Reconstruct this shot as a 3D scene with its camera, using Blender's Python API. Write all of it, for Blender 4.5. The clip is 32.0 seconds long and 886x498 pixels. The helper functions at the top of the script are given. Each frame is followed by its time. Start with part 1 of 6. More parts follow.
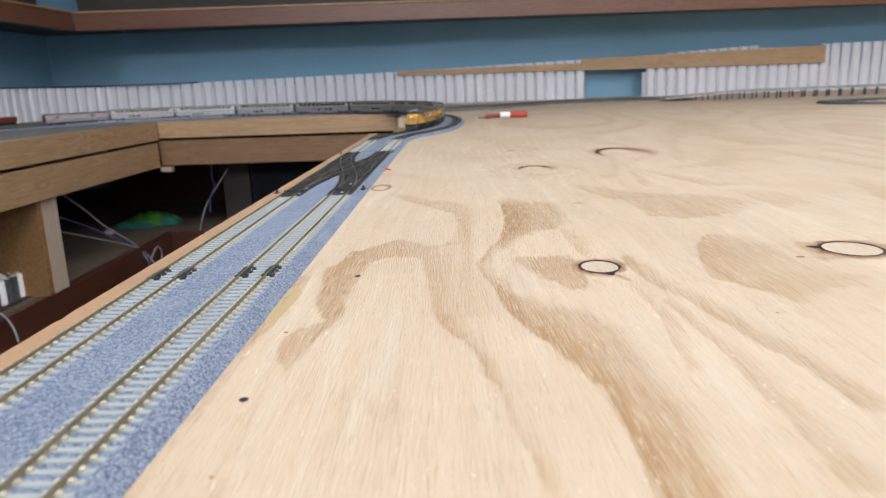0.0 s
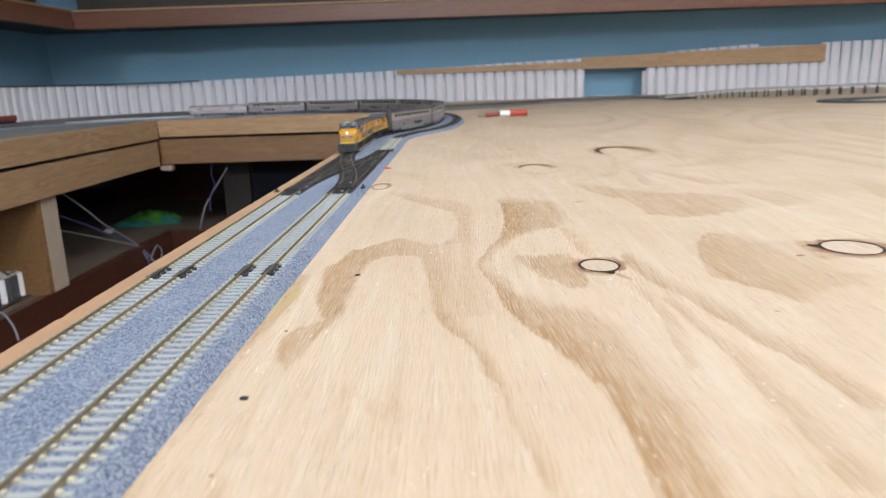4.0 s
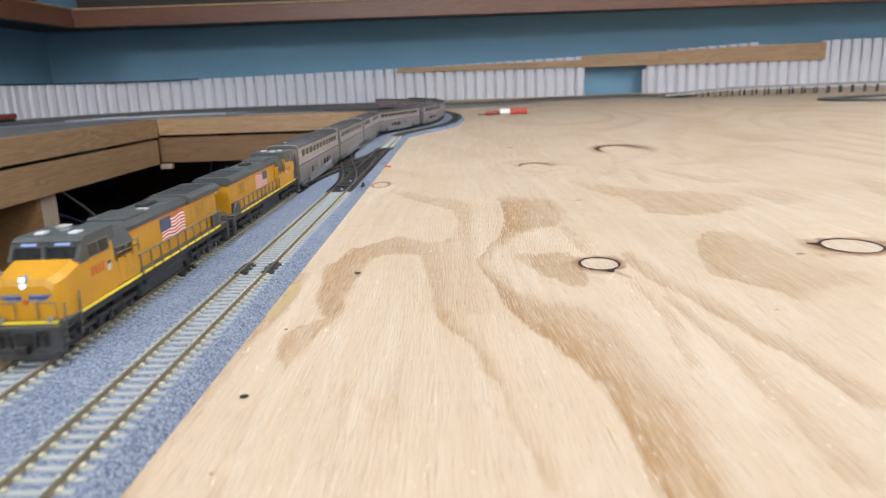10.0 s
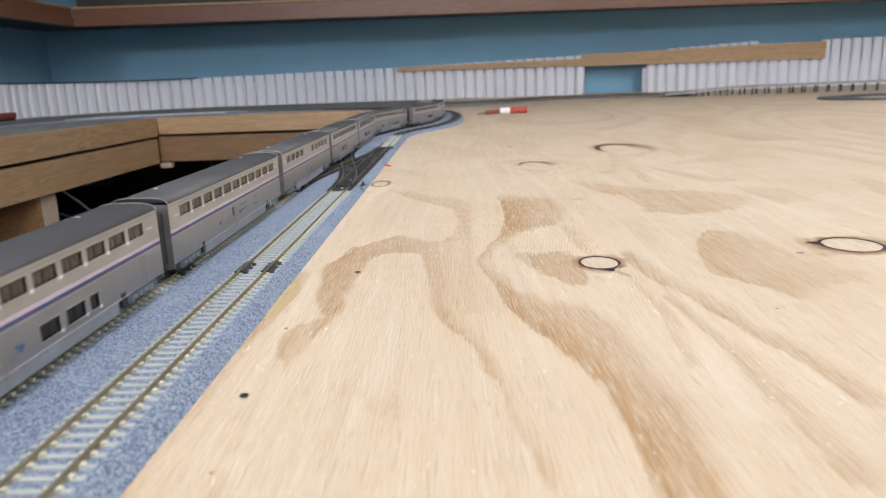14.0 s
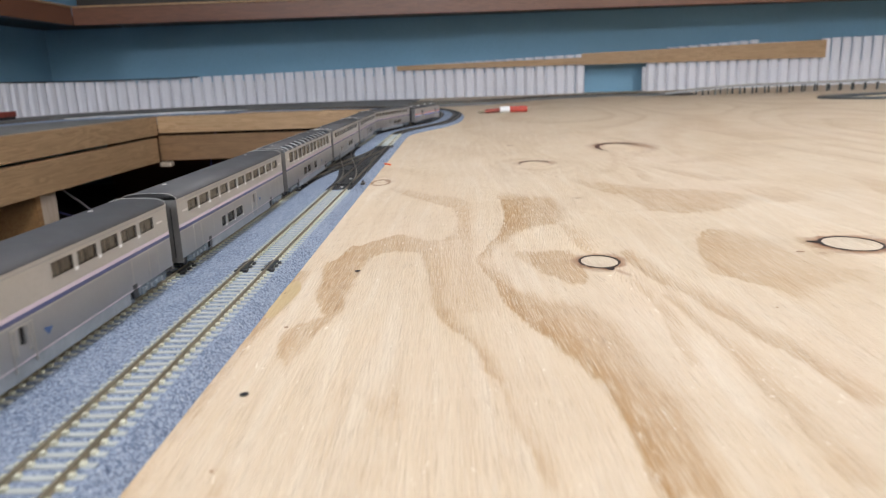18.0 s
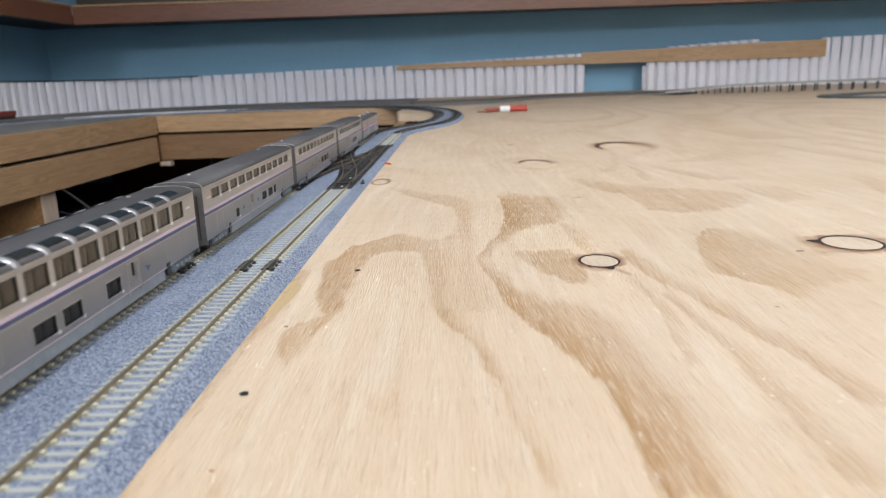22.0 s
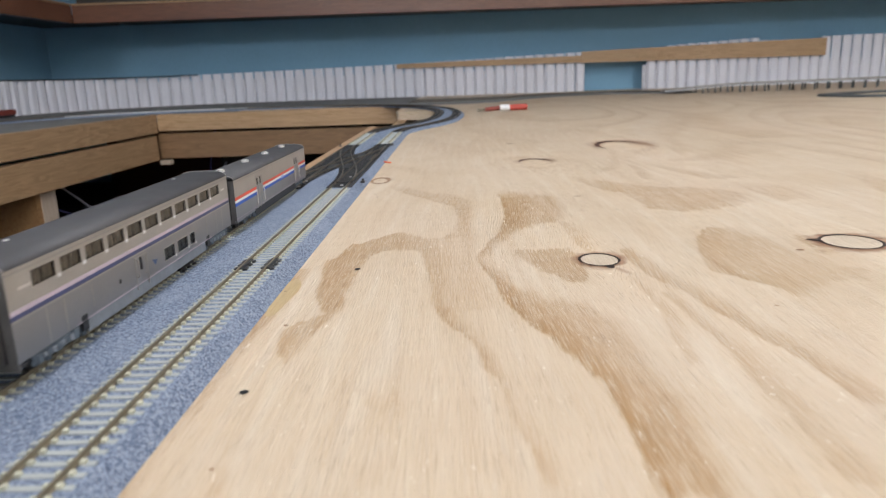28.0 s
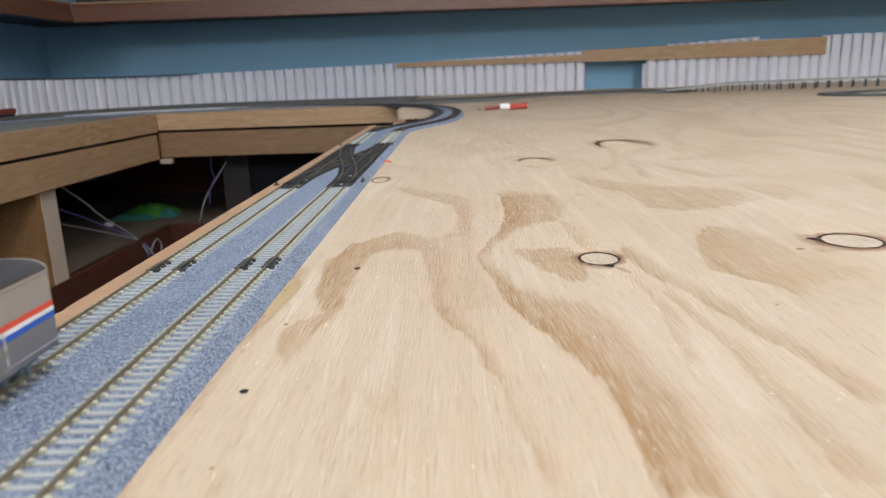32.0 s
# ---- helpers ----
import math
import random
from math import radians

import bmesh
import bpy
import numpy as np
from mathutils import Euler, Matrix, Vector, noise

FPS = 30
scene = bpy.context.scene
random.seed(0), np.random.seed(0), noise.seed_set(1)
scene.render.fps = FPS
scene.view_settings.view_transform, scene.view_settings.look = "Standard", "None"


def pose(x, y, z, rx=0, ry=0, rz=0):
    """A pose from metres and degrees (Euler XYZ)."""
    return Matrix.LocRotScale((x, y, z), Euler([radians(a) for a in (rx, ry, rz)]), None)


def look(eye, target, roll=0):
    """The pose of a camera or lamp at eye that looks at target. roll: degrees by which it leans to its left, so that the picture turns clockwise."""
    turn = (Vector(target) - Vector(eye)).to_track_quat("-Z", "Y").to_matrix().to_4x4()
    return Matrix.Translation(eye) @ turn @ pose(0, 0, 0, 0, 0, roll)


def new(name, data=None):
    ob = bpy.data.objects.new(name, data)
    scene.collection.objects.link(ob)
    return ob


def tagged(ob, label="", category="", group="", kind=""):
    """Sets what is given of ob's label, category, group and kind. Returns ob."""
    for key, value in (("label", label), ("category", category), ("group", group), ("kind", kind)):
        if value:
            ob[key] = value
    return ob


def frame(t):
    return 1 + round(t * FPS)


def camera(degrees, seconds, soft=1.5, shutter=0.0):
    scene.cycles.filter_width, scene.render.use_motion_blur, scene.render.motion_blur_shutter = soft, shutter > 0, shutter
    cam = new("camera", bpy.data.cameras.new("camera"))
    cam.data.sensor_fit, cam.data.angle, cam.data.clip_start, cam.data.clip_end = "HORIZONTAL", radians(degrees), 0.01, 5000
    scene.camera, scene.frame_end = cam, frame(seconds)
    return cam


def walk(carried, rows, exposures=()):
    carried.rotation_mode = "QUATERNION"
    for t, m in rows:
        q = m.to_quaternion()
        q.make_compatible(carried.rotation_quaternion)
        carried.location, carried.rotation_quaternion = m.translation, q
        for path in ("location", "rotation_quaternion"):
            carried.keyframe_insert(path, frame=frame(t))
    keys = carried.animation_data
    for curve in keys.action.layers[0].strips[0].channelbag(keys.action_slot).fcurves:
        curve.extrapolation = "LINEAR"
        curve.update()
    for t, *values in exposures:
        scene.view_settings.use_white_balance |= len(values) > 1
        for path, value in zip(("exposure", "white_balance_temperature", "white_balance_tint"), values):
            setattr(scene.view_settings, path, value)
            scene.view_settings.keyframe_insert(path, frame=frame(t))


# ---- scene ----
import itertools

# ---------------------------------------------------------------- camera
LENS_ANGLE = 64.35
EYE = Vector((0.0, 0.0, 0.0698))
YAW, ROLL = -1.359, -1.977
PITCH = [(0, 13.164), (3, 13.246), (6, 13.315), (9, 13.384), (12, 13.449), (14.5, 13.499), (18, 13.577), (20, 13.610),
         (23, 13.651), (25.5, 13.697), (28, 13.734), (30, 13.770), (32, 13.807)]


def aim(pitch):
    a, b = radians(pitch), radians(YAW)
    return EYE + Vector((math.sin(b) * math.cos(a), math.cos(b) * math.cos(a), -math.sin(a)))


cam = camera(LENS_ANGLE, 32.0, soft=1.2, shutter=0.4)
cam.data.dof.use_dof = True
cam.data.dof.focus_distance = 0.30
cam.data.dof.aperture_fstop = 24.0
walk(cam, [(t, look(EYE, aim(a), ROLL)) for t, a in PITCH],
     exposures=[(0, 0.0), (9, 0.0), (13, -0.02), (18, -0.05), (23, -0.09), (25.5, -0.12), (28, -0.21), (30, -0.22), (32, -0.21)])

# ---------------------------------------------------------------- light
ROOM = dict(x0=-1.56, x1=2.6, y0=-2.9, y1=2.79, z0=-1.02, z1=1.30)
world = bpy.data.worlds.new("room_air")
scene.world = world
world.use_nodes = True
world.node_tree.nodes["Background"].inputs[0].default_value = (0.9, 0.93, 1.0, 1)
world.node_tree.nodes["Background"].inputs[1].default_value = 0.025

# Ceiling lights: place and power. Bare tubes that shine to all sides.
LAMPS = [(0.05, 0.25, 29.0), (1.25, 0.85, 22.0), (-0.90, -2.20, 66.0), (0.50, -2.30, 26.0), (1.70, -2.30, 26.0)]
for lx, ly, power in LAMPS:
    lamp = bpy.data.lights.new("ceiling_lamp", "POINT")
    lamp.shadow_soft_size = 0.16
    lamp.energy, lamp.color = power, (0.965, 0.99, 1.055)
    new("ceiling_lamp", lamp).location = (lx, ly, ROOM["z1"] - 0.27)

# ---------------------------------------------------------------- materials
MM = 0.001


class Net:
    """A small builder for node materials."""

    def __init__(self, name):
        self.mat = bpy.data.materials.new(name)
        self.mat.use_nodes = True
        self.tree = self.mat.node_tree
        self.bsdf = self.tree.nodes["Principled BSDF"]
        self.coord = self.tree.nodes.new("ShaderNodeTexCoord").outputs["Object"]

    def node(self, kind, **values):
        n = self.tree.nodes.new("ShaderNode" + kind)
        for key, value in values.items():
            if key == "op":
                n.operation = value
            elif key == "blend":
                n.data_type, n.blend_type = "RGBA", value
        return n

    def put(self, value, socket):
        if isinstance(value, bpy.types.NodeSocket):
            self.tree.links.new(value, socket)
        else:
            socket.default_value = value

    def math(self, op, a, b=0.0, clamp=False):
        n = self.node("Math", op=op)
        n.use_clamp = clamp
        self.put(a, n.inputs[0])
        self.put(b, n.inputs[1])
        return n.outputs[0]

    def stretch(self, scale):
        n = self.node("Mapping")
        self.put(self.coord, n.inputs["Vector"])
        n.inputs["Scale"].default_value = scale
        return n.outputs[0]

    def noise(self, scale, detail=3.0, rough=0.55, stretch=None, distort=0.0):
        n = self.node("TexNoise")
        self.put(self.stretch(stretch) if stretch else self.coord, n.inputs["Vector"])
        n.inputs["Scale"].default_value, n.inputs["Detail"].default_value = scale, detail
        n.inputs["Roughness"].default_value, n.inputs["Distortion"].default_value = rough, distort
        return n.outputs["Fac"]

    def band(self, value, low, high):
        n = self.node("MapRange")
        n.clamp = True
        self.put(value, n.inputs["Value"])
        n.inputs["From Min"].default_value, n.inputs["From Max"].default_value = low, high
        return n.outputs["Result"]

    def mix(self, fac, a, b, blend="MIX"):
        n = self.node("Mix", blend=blend)
        self.put(fac, n.inputs[0])
        for value, socket in ((a, n.inputs[6]), (b, n.inputs[7])):
            self.put((*value, 1) if isinstance(value, tuple) and len(value) == 3 else value, socket)
        return n.outputs[2]

    def bump(self, height, strength, distance):
        n = self.node("Bump")
        self.put(height, n.inputs["Height"])
        n.inputs["Strength"].default_value, n.inputs["Distance"].default_value = strength, distance
        self.put(n.outputs[0], self.bsdf.inputs["Normal"])

    def random(self):
        return self.node("ObjectInfo").outputs["Random"]

    def done(self, color, rough, metal=0.0, coat=0.0):
        self.put((*color, 1) if isinstance(color, tuple) and len(color) == 3 else color, self.bsdf.inputs["Base Color"])
        self.put(rough, self.bsdf.inputs["Roughness"])
        self.put(metal, self.bsdf.inputs["Metallic"])
        self.bsdf.inputs["Coat Weight"].default_value = coat
        return self.mat


def shade(color, k):
    return tuple(min(1.0, c * k) for c in color)


def paint(name, color, rough=0.45, metal=0.0, fine=900, coarse=90, amount=0.12, bump=0.0, coat=0.0):
    """Paint, plastic or metal with grain and wear at two scales."""
    n = Net(name)
    a = n.mix(n.band(n.noise(coarse, 4), 0.35, 0.7), shade(color, 1 - amount), shade(color, 1 + amount))
    c = n.mix(n.math("MULTIPLY", n.band(n.noise(fine, 2), 0.45, 0.75), 0.5), a, shade(color, 1 - 2 * amount))
    if bump:
        n.bump(n.noise(fine, 3), bump, 0.0004)
    r = n.math("ADD", n.math("MULTIPLY", n.noise(coarse * 2, 3), 0.2), rough - 0.1)
    return n.done(c, r, metal, coat)


def timber(name, light, dark, axis, ring=60, rough=0.55, knots=True):
    """Sawn wood; axis is the direction of the grain."""
    n = Net(name)
    s = [1.0, 1.0, 1.0]
    s[axis] = 0.06
    t = [1.0, 1.0, 1.0]
    t[axis] = 0.03
    figure = n.noise(ring, 3, 0.5, tuple(s), 1.2)
    lines = n.math("FRACT", n.math("MULTIPLY", figure, 7.0))
    tone = n.mix(n.band(lines, 0.25, 0.95), light, dark)
    fibre = n.noise(1400, 2, 0.6, tuple(t))
    tone = n.mix(n.math("MULTIPLY", n.band(fibre, 0.45, 0.75), 0.45), tone, shade(dark, 0.8))
    tone = n.mix(n.math("MULTIPLY", n.band(n.noise(5, 3), 0.4, 0.7), 0.3), tone, shade(light, 0.78))
    n.bump(fibre, 0.25, 0.0006)
    return n.done(tone, rough)


def plywood():
    """Rotary-cut softwood face: broad tan figure on cream, fine fibres that bend round the knots, knot rings set into it."""
    n = Net("plywood_face")

    def read(name):
        at = n.node("Attribute")
        at.attribute_name = name
        return at.outputs["Fac"]
    fig, ring = read("figure"), read("knot")
    split, join = n.node("SeparateXYZ"), n.node("CombineXYZ")
    n.put(n.coord, split.inputs[0])
    n.put(read("fibre"), join.inputs[0])
    n.put(split.outputs[1], join.inputs[1])
    n.put(split.outputs[2], join.inputs[2])
    n.coord = join.outputs[0]
    streak = n.noise(1500, 3, 0.6, (1, 0.035, 1))
    fibre = n.noise(3500, 2, 0.6, (1, 0.022, 1))
    hair = n.noise(4800, 2, 0.65, (1, 0.017, 1.3))
    ragged = n.noise(420, 3, 0.6, (1, 0.10, 1))
    lane = n.noise(260, 2, 0.5, (1, 0.045, 1))
    f = n.math("ADD", fig, n.math("MULTIPLY", n.math("SUBTRACT", streak, 0.5), 0.46))
    f = n.math("ADD", f, n.math("MULTIPLY", n.math("SUBTRACT", lane, 0.5), 0.55))
    f = n.math("ADD", f, n.math("MULTIPLY", n.math("SUBTRACT", fibre, 0.5), 0.40))
    f = n.math("ADD", f, n.math("MULTIPLY", n.math("SUBTRACT", ragged, 0.5), 0.34))
    tone = n.mix(n.band(f, 0.02, 0.88), (0.575, 0.455, 0.325), (0.330, 0.180, 0.062))
    white = n.math("MULTIPLY", n.band(n.noise(190, 2, 0.5, (1, 0.05, 1.9)), 0.50, 0.68), n.math("SUBTRACT", 0.55, n.math("MULTIPLY", fig, 0.5)), True)
    tone = n.mix(white, tone, (0.640, 0.550, 0.440))
    # dark pores run in loose groups, more of them in the tan wood
    groups = n.band(n.noise(140, 3, 0.6, (1, 0.10, 1)), 0.36, 0.62)
    amount = n.math("ADD", n.math("ADD", 0.14, n.math("MULTIPLY", groups, 0.34)), n.math("MULTIPLY", fig, 0.40))
    tone = n.mix(n.math("MULTIPLY", n.band(fibre, 0.55, 0.61), amount), tone, (0.27, 0.165, 0.080))
    tone = n.mix(n.math("MULTIPLY", n.band(hair, 0.56, 0.61), amount), tone, (0.22, 0.130, 0.064))
    pale = n.noise(3500, 2, 0.65, (1, 0.022, 1.7))
    tone = n.mix(n.math("MULTIPLY", n.band(pale, 0.52, 0.58), 0.55), tone, (0.66, 0.560, 0.440))
    cloud = n.noise(16, 4, 0.55, (1, 0.45, 1))
    tone = n.mix(n.math("MULTIPLY", n.band(cloud, 0.45, 0.72), 0.30), tone, (0.47, 0.325, 0.180))
    blush = n.noise(9, 2, 0.5, (1, 0.6, 1.3))
    tone = n.mix(n.math("MULTIPLY", n.band(blush, 0.45, 0.70), 0.25), tone, (0.57, 0.435, 0.330))
    chips = n.noise(900, 1, 0.5, (1, 0.30, 1), 0.9)
    tone = n.mix(n.math("MULTIPLY", n.band(chips, 0.72, 0.77), 0.6), tone, (0.78, 0.72, 0.62))
    halo = n.band(n.math("ADD", ring, n.math("MULTIPLY", n.math("SUBTRACT", streak, 0.5), 0.5)), 0.15, 1.0)
    tone = n.mix(n.math("MULTIPLY", halo, 0.90), tone, (0.21, 0.082, 0.032))
    n.bump(n.math("ADD", fibre, streak), 0.70, 0.0005)
    r = n.math("ADD", 0.36, n.math("MULTIPLY", n.noise(30, 3), 0.22))
    return n.done(tone, r)


def foam():
    n = Net("foam_roadbed")
    a = n.mix(n.band(n.noise(1650, 2, 0.6), 0.42, 0.60), (0.098, 0.132, 0.205), (0.275, 0.325, 0.420))
    a = n.mix(n.math("MULTIPLY", n.band(n.noise(1000, 1), 0.62, 0.67), 0.9), a, (0.050, 0.070, 0.125))
    a = n.mix(n.math("MULTIPLY", n.band(n.noise(1200, 1, 0.5, (1.1, 0.9, 1)), 0.64, 0.69), 0.7), a, (0.42, 0.46, 0.53))
    a = n.mix(n.math("MULTIPLY", n.band(n.noise(60, 3), 0.45, 0.7), 0.30), a, (0.27, 0.315, 0.40))
    n.bump(n.noise(1100, 3), 1.0, 0.0014)
    return n.done(a, 0.85)


def glow(name, color, power):
    n = Net(name)
    n.bsdf.inputs["Emission Color"].default_value = (*color, 1)
    n.bsdf.inputs["Emission Strength"].default_value = power
    return n.done((0.05, 0.05, 0.06), 0.3)


def car_glass():
    """Smoked pane with the drawn curtains behind it."""
    n = Net("coach_glass")
    folds = n.noise(900, 1, 0.5, (0.02, 1.0, 0.02))
    c = n.mix(n.band(folds, 0.44, 0.58), (0.006, 0.005, 0.004), (0.078, 0.064, 0.048))
    return n.done(c, 0.22, 0.0, 0.15)


M = dict(
    ply=plywood(), foam=foam(),
    edge=paint("sanded_edge", (0.370, 0.226, 0.130), 0.6, amount=0.07, fine=600, coarse=40, bump=0.2),
    board_x=timber("pine_board_x", (0.470, 0.305, 0.168), (0.33, 0.200, 0.098), 0),
    board_y=timber("pine_board_y", (0.420, 0.270, 0.150), (0.285, 0.172, 0.086), 1),
    board_z=timber("pine_post", (0.52, 0.425, 0.34), (0.44, 0.345, 0.26), 2),
    # darker copy of the pine: the shade below the fascia is in its colour
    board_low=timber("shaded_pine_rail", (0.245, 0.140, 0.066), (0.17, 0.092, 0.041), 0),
    panel=timber("bare_panel", (0.31, 0.170, 0.070), (0.21, 0.105, 0.040), 1),
    ballast=paint("grey_bench_foam", (0.195, 0.195, 0.198), 0.85, fine=500, coarse=30, amount=0.2, bump=0.4),
    burnt=paint("burnt_knot_rim", (0.028, 0.012, 0.007), 0.5, fine=2500, coarse=500, amount=0.5),
    scorched=paint("scorched_knot_rim", (0.085, 0.034, 0.020), 0.5, fine=2500, coarse=500, amount=0.4),
    faint=paint("brown_knot_rim", (0.30, 0.170, 0.090), 0.5, fine=2500, coarse=500, amount=0.3),
    plug=timber("pale_knot_plug", (0.55, 0.455, 0.345), (0.45, 0.355, 0.255), 1, ring=520),
    bench=timber("bench_ply", (0.56, 0.39, 0.24), (0.44, 0.28, 0.15), 0, ring=25),
    shelf=timber("shelf_board", (0.175, 0.136, 0.105), (0.13, 0.10, 0.076), 1, ring=30),
    # near-black so that the shadow gap under the deck is part of the board colour
    deckwood=timber("shaded_deck_board", (0.030, 0.023, 0.020), (0.020, 0.015, 0.013), 0, rough=0.6),
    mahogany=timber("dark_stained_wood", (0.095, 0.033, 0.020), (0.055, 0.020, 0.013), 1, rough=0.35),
    redwood=timber("red_stained_beam", (0.165, 0.064, 0.032), (0.105, 0.040, 0.021), 0, rough=0.4),
    blue=paint("blue_wall_paint", (0.222, 0.415, 0.570), 0.7, fine=160, coarse=2.2, amount=0.06, bump=0.1),
    white=paint("white_panel", (0.68, 0.68, 0.735), 0.55, fine=120, coarse=9, amount=0.035),
    deck_grey=paint("deck_grey", (0.36, 0.36, 0.37), 0.6, fine=200, coarse=30, amount=0.08),
    groove=paint("panel_groove", (0.58, 0.58, 0.62), 0.8),
    ceiling=paint("ceiling_paint", (0.78, 0.78, 0.76), 0.9, fine=60, coarse=2, amount=0.03),
    floor=paint("floor_vinyl", (0.26, 0.235, 0.21), 0.5, fine=60, coarse=4),
    plain=paint("room_paint", (0.76, 0.77, 0.76), 0.8, fine=60, coarse=2, amount=0.04),
    # navy taken down to near-black: the hollow's shade is in the colour
    navy=paint("shaded_navy_cloth", (0.003, 0.0045, 0.012), 0.9),
    clip=paint("tie_clip", (0.49, 0.48, 0.37), 0.6, fine=1500, coarse=300, amount=0.15),
    concrete=paint("concrete_tie", (0.340, 0.360, 0.352), 0.7, fine=1500, coarse=120, amount=0.10, bump=0.2),
    black_tie=paint("black_tie", (0.021, 0.0205, 0.022), 0.6, fine=1500, coarse=320, amount=0.6),
    rail=paint("weathered_rail", (0.215, 0.180, 0.120), 0.5, 0.1, fine=1200, coarse=160, amount=0.2),
    dim_head=paint("dull_railhead", (0.33, 0.29, 0.25), 0.4, 0.7, fine=1200, coarse=120, amount=0.2),
    # running face coloured dark in place of the dark reflection on its polish
    head=paint("railhead_dark_reflection", (0.085, 0.072, 0.055), 0.42, 0.2, fine=1200, coarse=120, amount=0.15),
    dark_rail=paint("blackened_rail", (0.155, 0.128, 0.092), 0.4, 0.3, fine=1200, coarse=160, amount=0.25),
    black=paint("black_plastic", (0.018, 0.018, 0.019), 0.4, fine=1200, coarse=200, amount=0.25),
    yellow=paint("armour_yellow", (0.54, 0.268, 0.012), 0.38, fine=700, coarse=60, amount=0.07),
    dull_yellow=paint("dusty_yellow", (0.50, 0.27, 0.035), 0.6, fine=900, coarse=200, amount=0.2),
    stripe_y=paint("sill_yellow", (0.80, 0.60, 0.035), 0.4, amount=0.08),
    loco_grey=paint("harbour_grey", (0.066, 0.072, 0.073), 0.48, fine=700, coarse=90, amount=0.14),
    rail_grey=paint("handrail_grey", (0.14, 0.128, 0.108), 0.5, amount=0.15),
    pilot=paint("pilot_grey", (0.046, 0.049, 0.051), 0.5, fine=900, coarse=200, amount=0.25),
    under=paint("underframe_grey", (0.026, 0.028, 0.030), 0.55, fine=900, coarse=200, amount=0.3),
    red=paint("signal_red", (0.68, 0.075, 0.035), 0.4, amount=0.08),
    numeral=paint("orange_red_numeral", (0.50, 0.105, 0.018), 0.4, amount=0.08),
    bright=paint("bright_fitting", (0.62, 0.64, 0.66), 0.4, 0.2, amount=0.08),
    pale_blue=paint("pale_blue_emblem", (0.36, 0.44, 0.70), 0.4, amount=0.15),
    slate=paint("slate_blue_wing", (0.20, 0.25, 0.40), 0.4, 0.2, fine=2200, coarse=500, amount=0.25),
    wht=paint("stripe_white", (0.78, 0.78, 0.78), 0.4, amount=0.05),
    emblem=paint("emblem_blue", (0.040, 0.095, 0.24), 0.4, amount=0.1),
    blu=paint("stripe_blue", (0.012, 0.105, 0.50), 0.4, amount=0.08),
    navyb=paint("stripe_navy", (0.045, 0.058, 0.150), 0.4, amount=0.08),
    pink=paint("faded_red_stripe", (0.50, 0.41, 0.47), 0.45, amount=0.06),
    silver=paint("silver_body", (0.415, 0.398, 0.378), 0.38, 0.65, fine=900, coarse=80, amount=0.06),
    silver2=paint("silver_lower", (0.325, 0.325, 0.335), 0.36, 0.80, fine=900, coarse=80, amount=0.04),
    roof=paint("grey_roof", (0.047, 0.0455, 0.049), 0.62, fine=1100, coarse=60, amount=0.12),
    skirt=paint("blue_grey_skirt", (0.215, 0.235, 0.26), 0.5, fine=900, coarse=160, amount=0.14),
    grille=paint("truck_blue_grey", (0.10, 0.125, 0.15), 0.55, fine=900, coarse=300, amount=0.3),
    endwall=paint("satin_end_grey", (0.170, 0.164, 0.160), 0.38, 0.3, fine=900, coarse=120, amount=0.15),
    endcap=paint("end_grey", (0.030, 0.029, 0.030), 0.55, fine=900, coarse=120, amount=0.15),
    rib=paint("satin_rib", (0.34, 0.34, 0.35), 0.36, 0.6, amount=0.10),
    trim=paint("bright_trim", (0.66, 0.64, 0.62), 0.3, 0.4, amount=0.08),
    glass=car_glass(),
    dark_glass=paint("dark_glass", (0.006, 0.006, 0.007), 0.24, amount=0.2),
    lamp=glow("headlight_glow", (0.62, 0.80, 1.0), 3.0),
    number=glow("number_board_glow", (0.34, 0.52, 1.0), 0.85),
    diffuser=glow("lamp_diffuser", (1.0, 0.97, 0.93), 2.0),
    green=paint("green_cloth", (0.075, 0.30, 0.035), 0.85, fine=200, coarse=40, amount=0.25),
    teal=paint("teal_cloth", (0.03, 0.20, 0.17), 0.85, fine=200, coarse=40, amount=0.25),
    wire_w=paint("grey_cable", (0.27, 0.27, 0.31), 0.45, amount=0.06),
    wire_p=paint("violet_cable", (0.10, 0.09, 0.27), 0.4, amount=0.08),
    orange=paint("orange_mark", (0.75, 0.12, 0.03), 0.6),
    glue=timber("dried_glue", (0.480, 0.360, 0.195), (0.420, 0.300, 0.150), 1, ring=420, rough=0.35),
    tool_red=paint("worn_red_plastic", (0.42, 0.060, 0.040), 0.5, amount=0.15),
    brick=paint("red_brown_paint", (0.24, 0.045, 0.03), 0.55, amount=0.2),
)
clear = Net("clear_plastic")
clear.bsdf.inputs["Transmission Weight"].default_value = 1.0
clear.bsdf.inputs["IOR"].default_value = 1.05
M["clear"] = clear.done((0.96, 0.96, 0.97), 0.06)


# ---------------------------------------------------------------- building blocks
def mesh_of(bm, name):
    me = bpy.data.meshes.new(name)
    bmesh.ops.recalc_face_normals(bm, faces=bm.faces)
    bm.to_mesh(me)
    bm.free()
    return me


def part(name, bm, material, parent=None, label=""):
    """Links a bmesh (or a ready mesh) as one object under parent."""
    me = bm if isinstance(bm, bpy.types.Mesh) else mesh_of(bm, name)
    if not me.materials:
        for m in material if isinstance(material, (list, tuple)) else [material]:
            me.materials.append(m)
    ob = new(name, me)
    if parent:
        ob.parent = parent
    return tagged(ob, label)


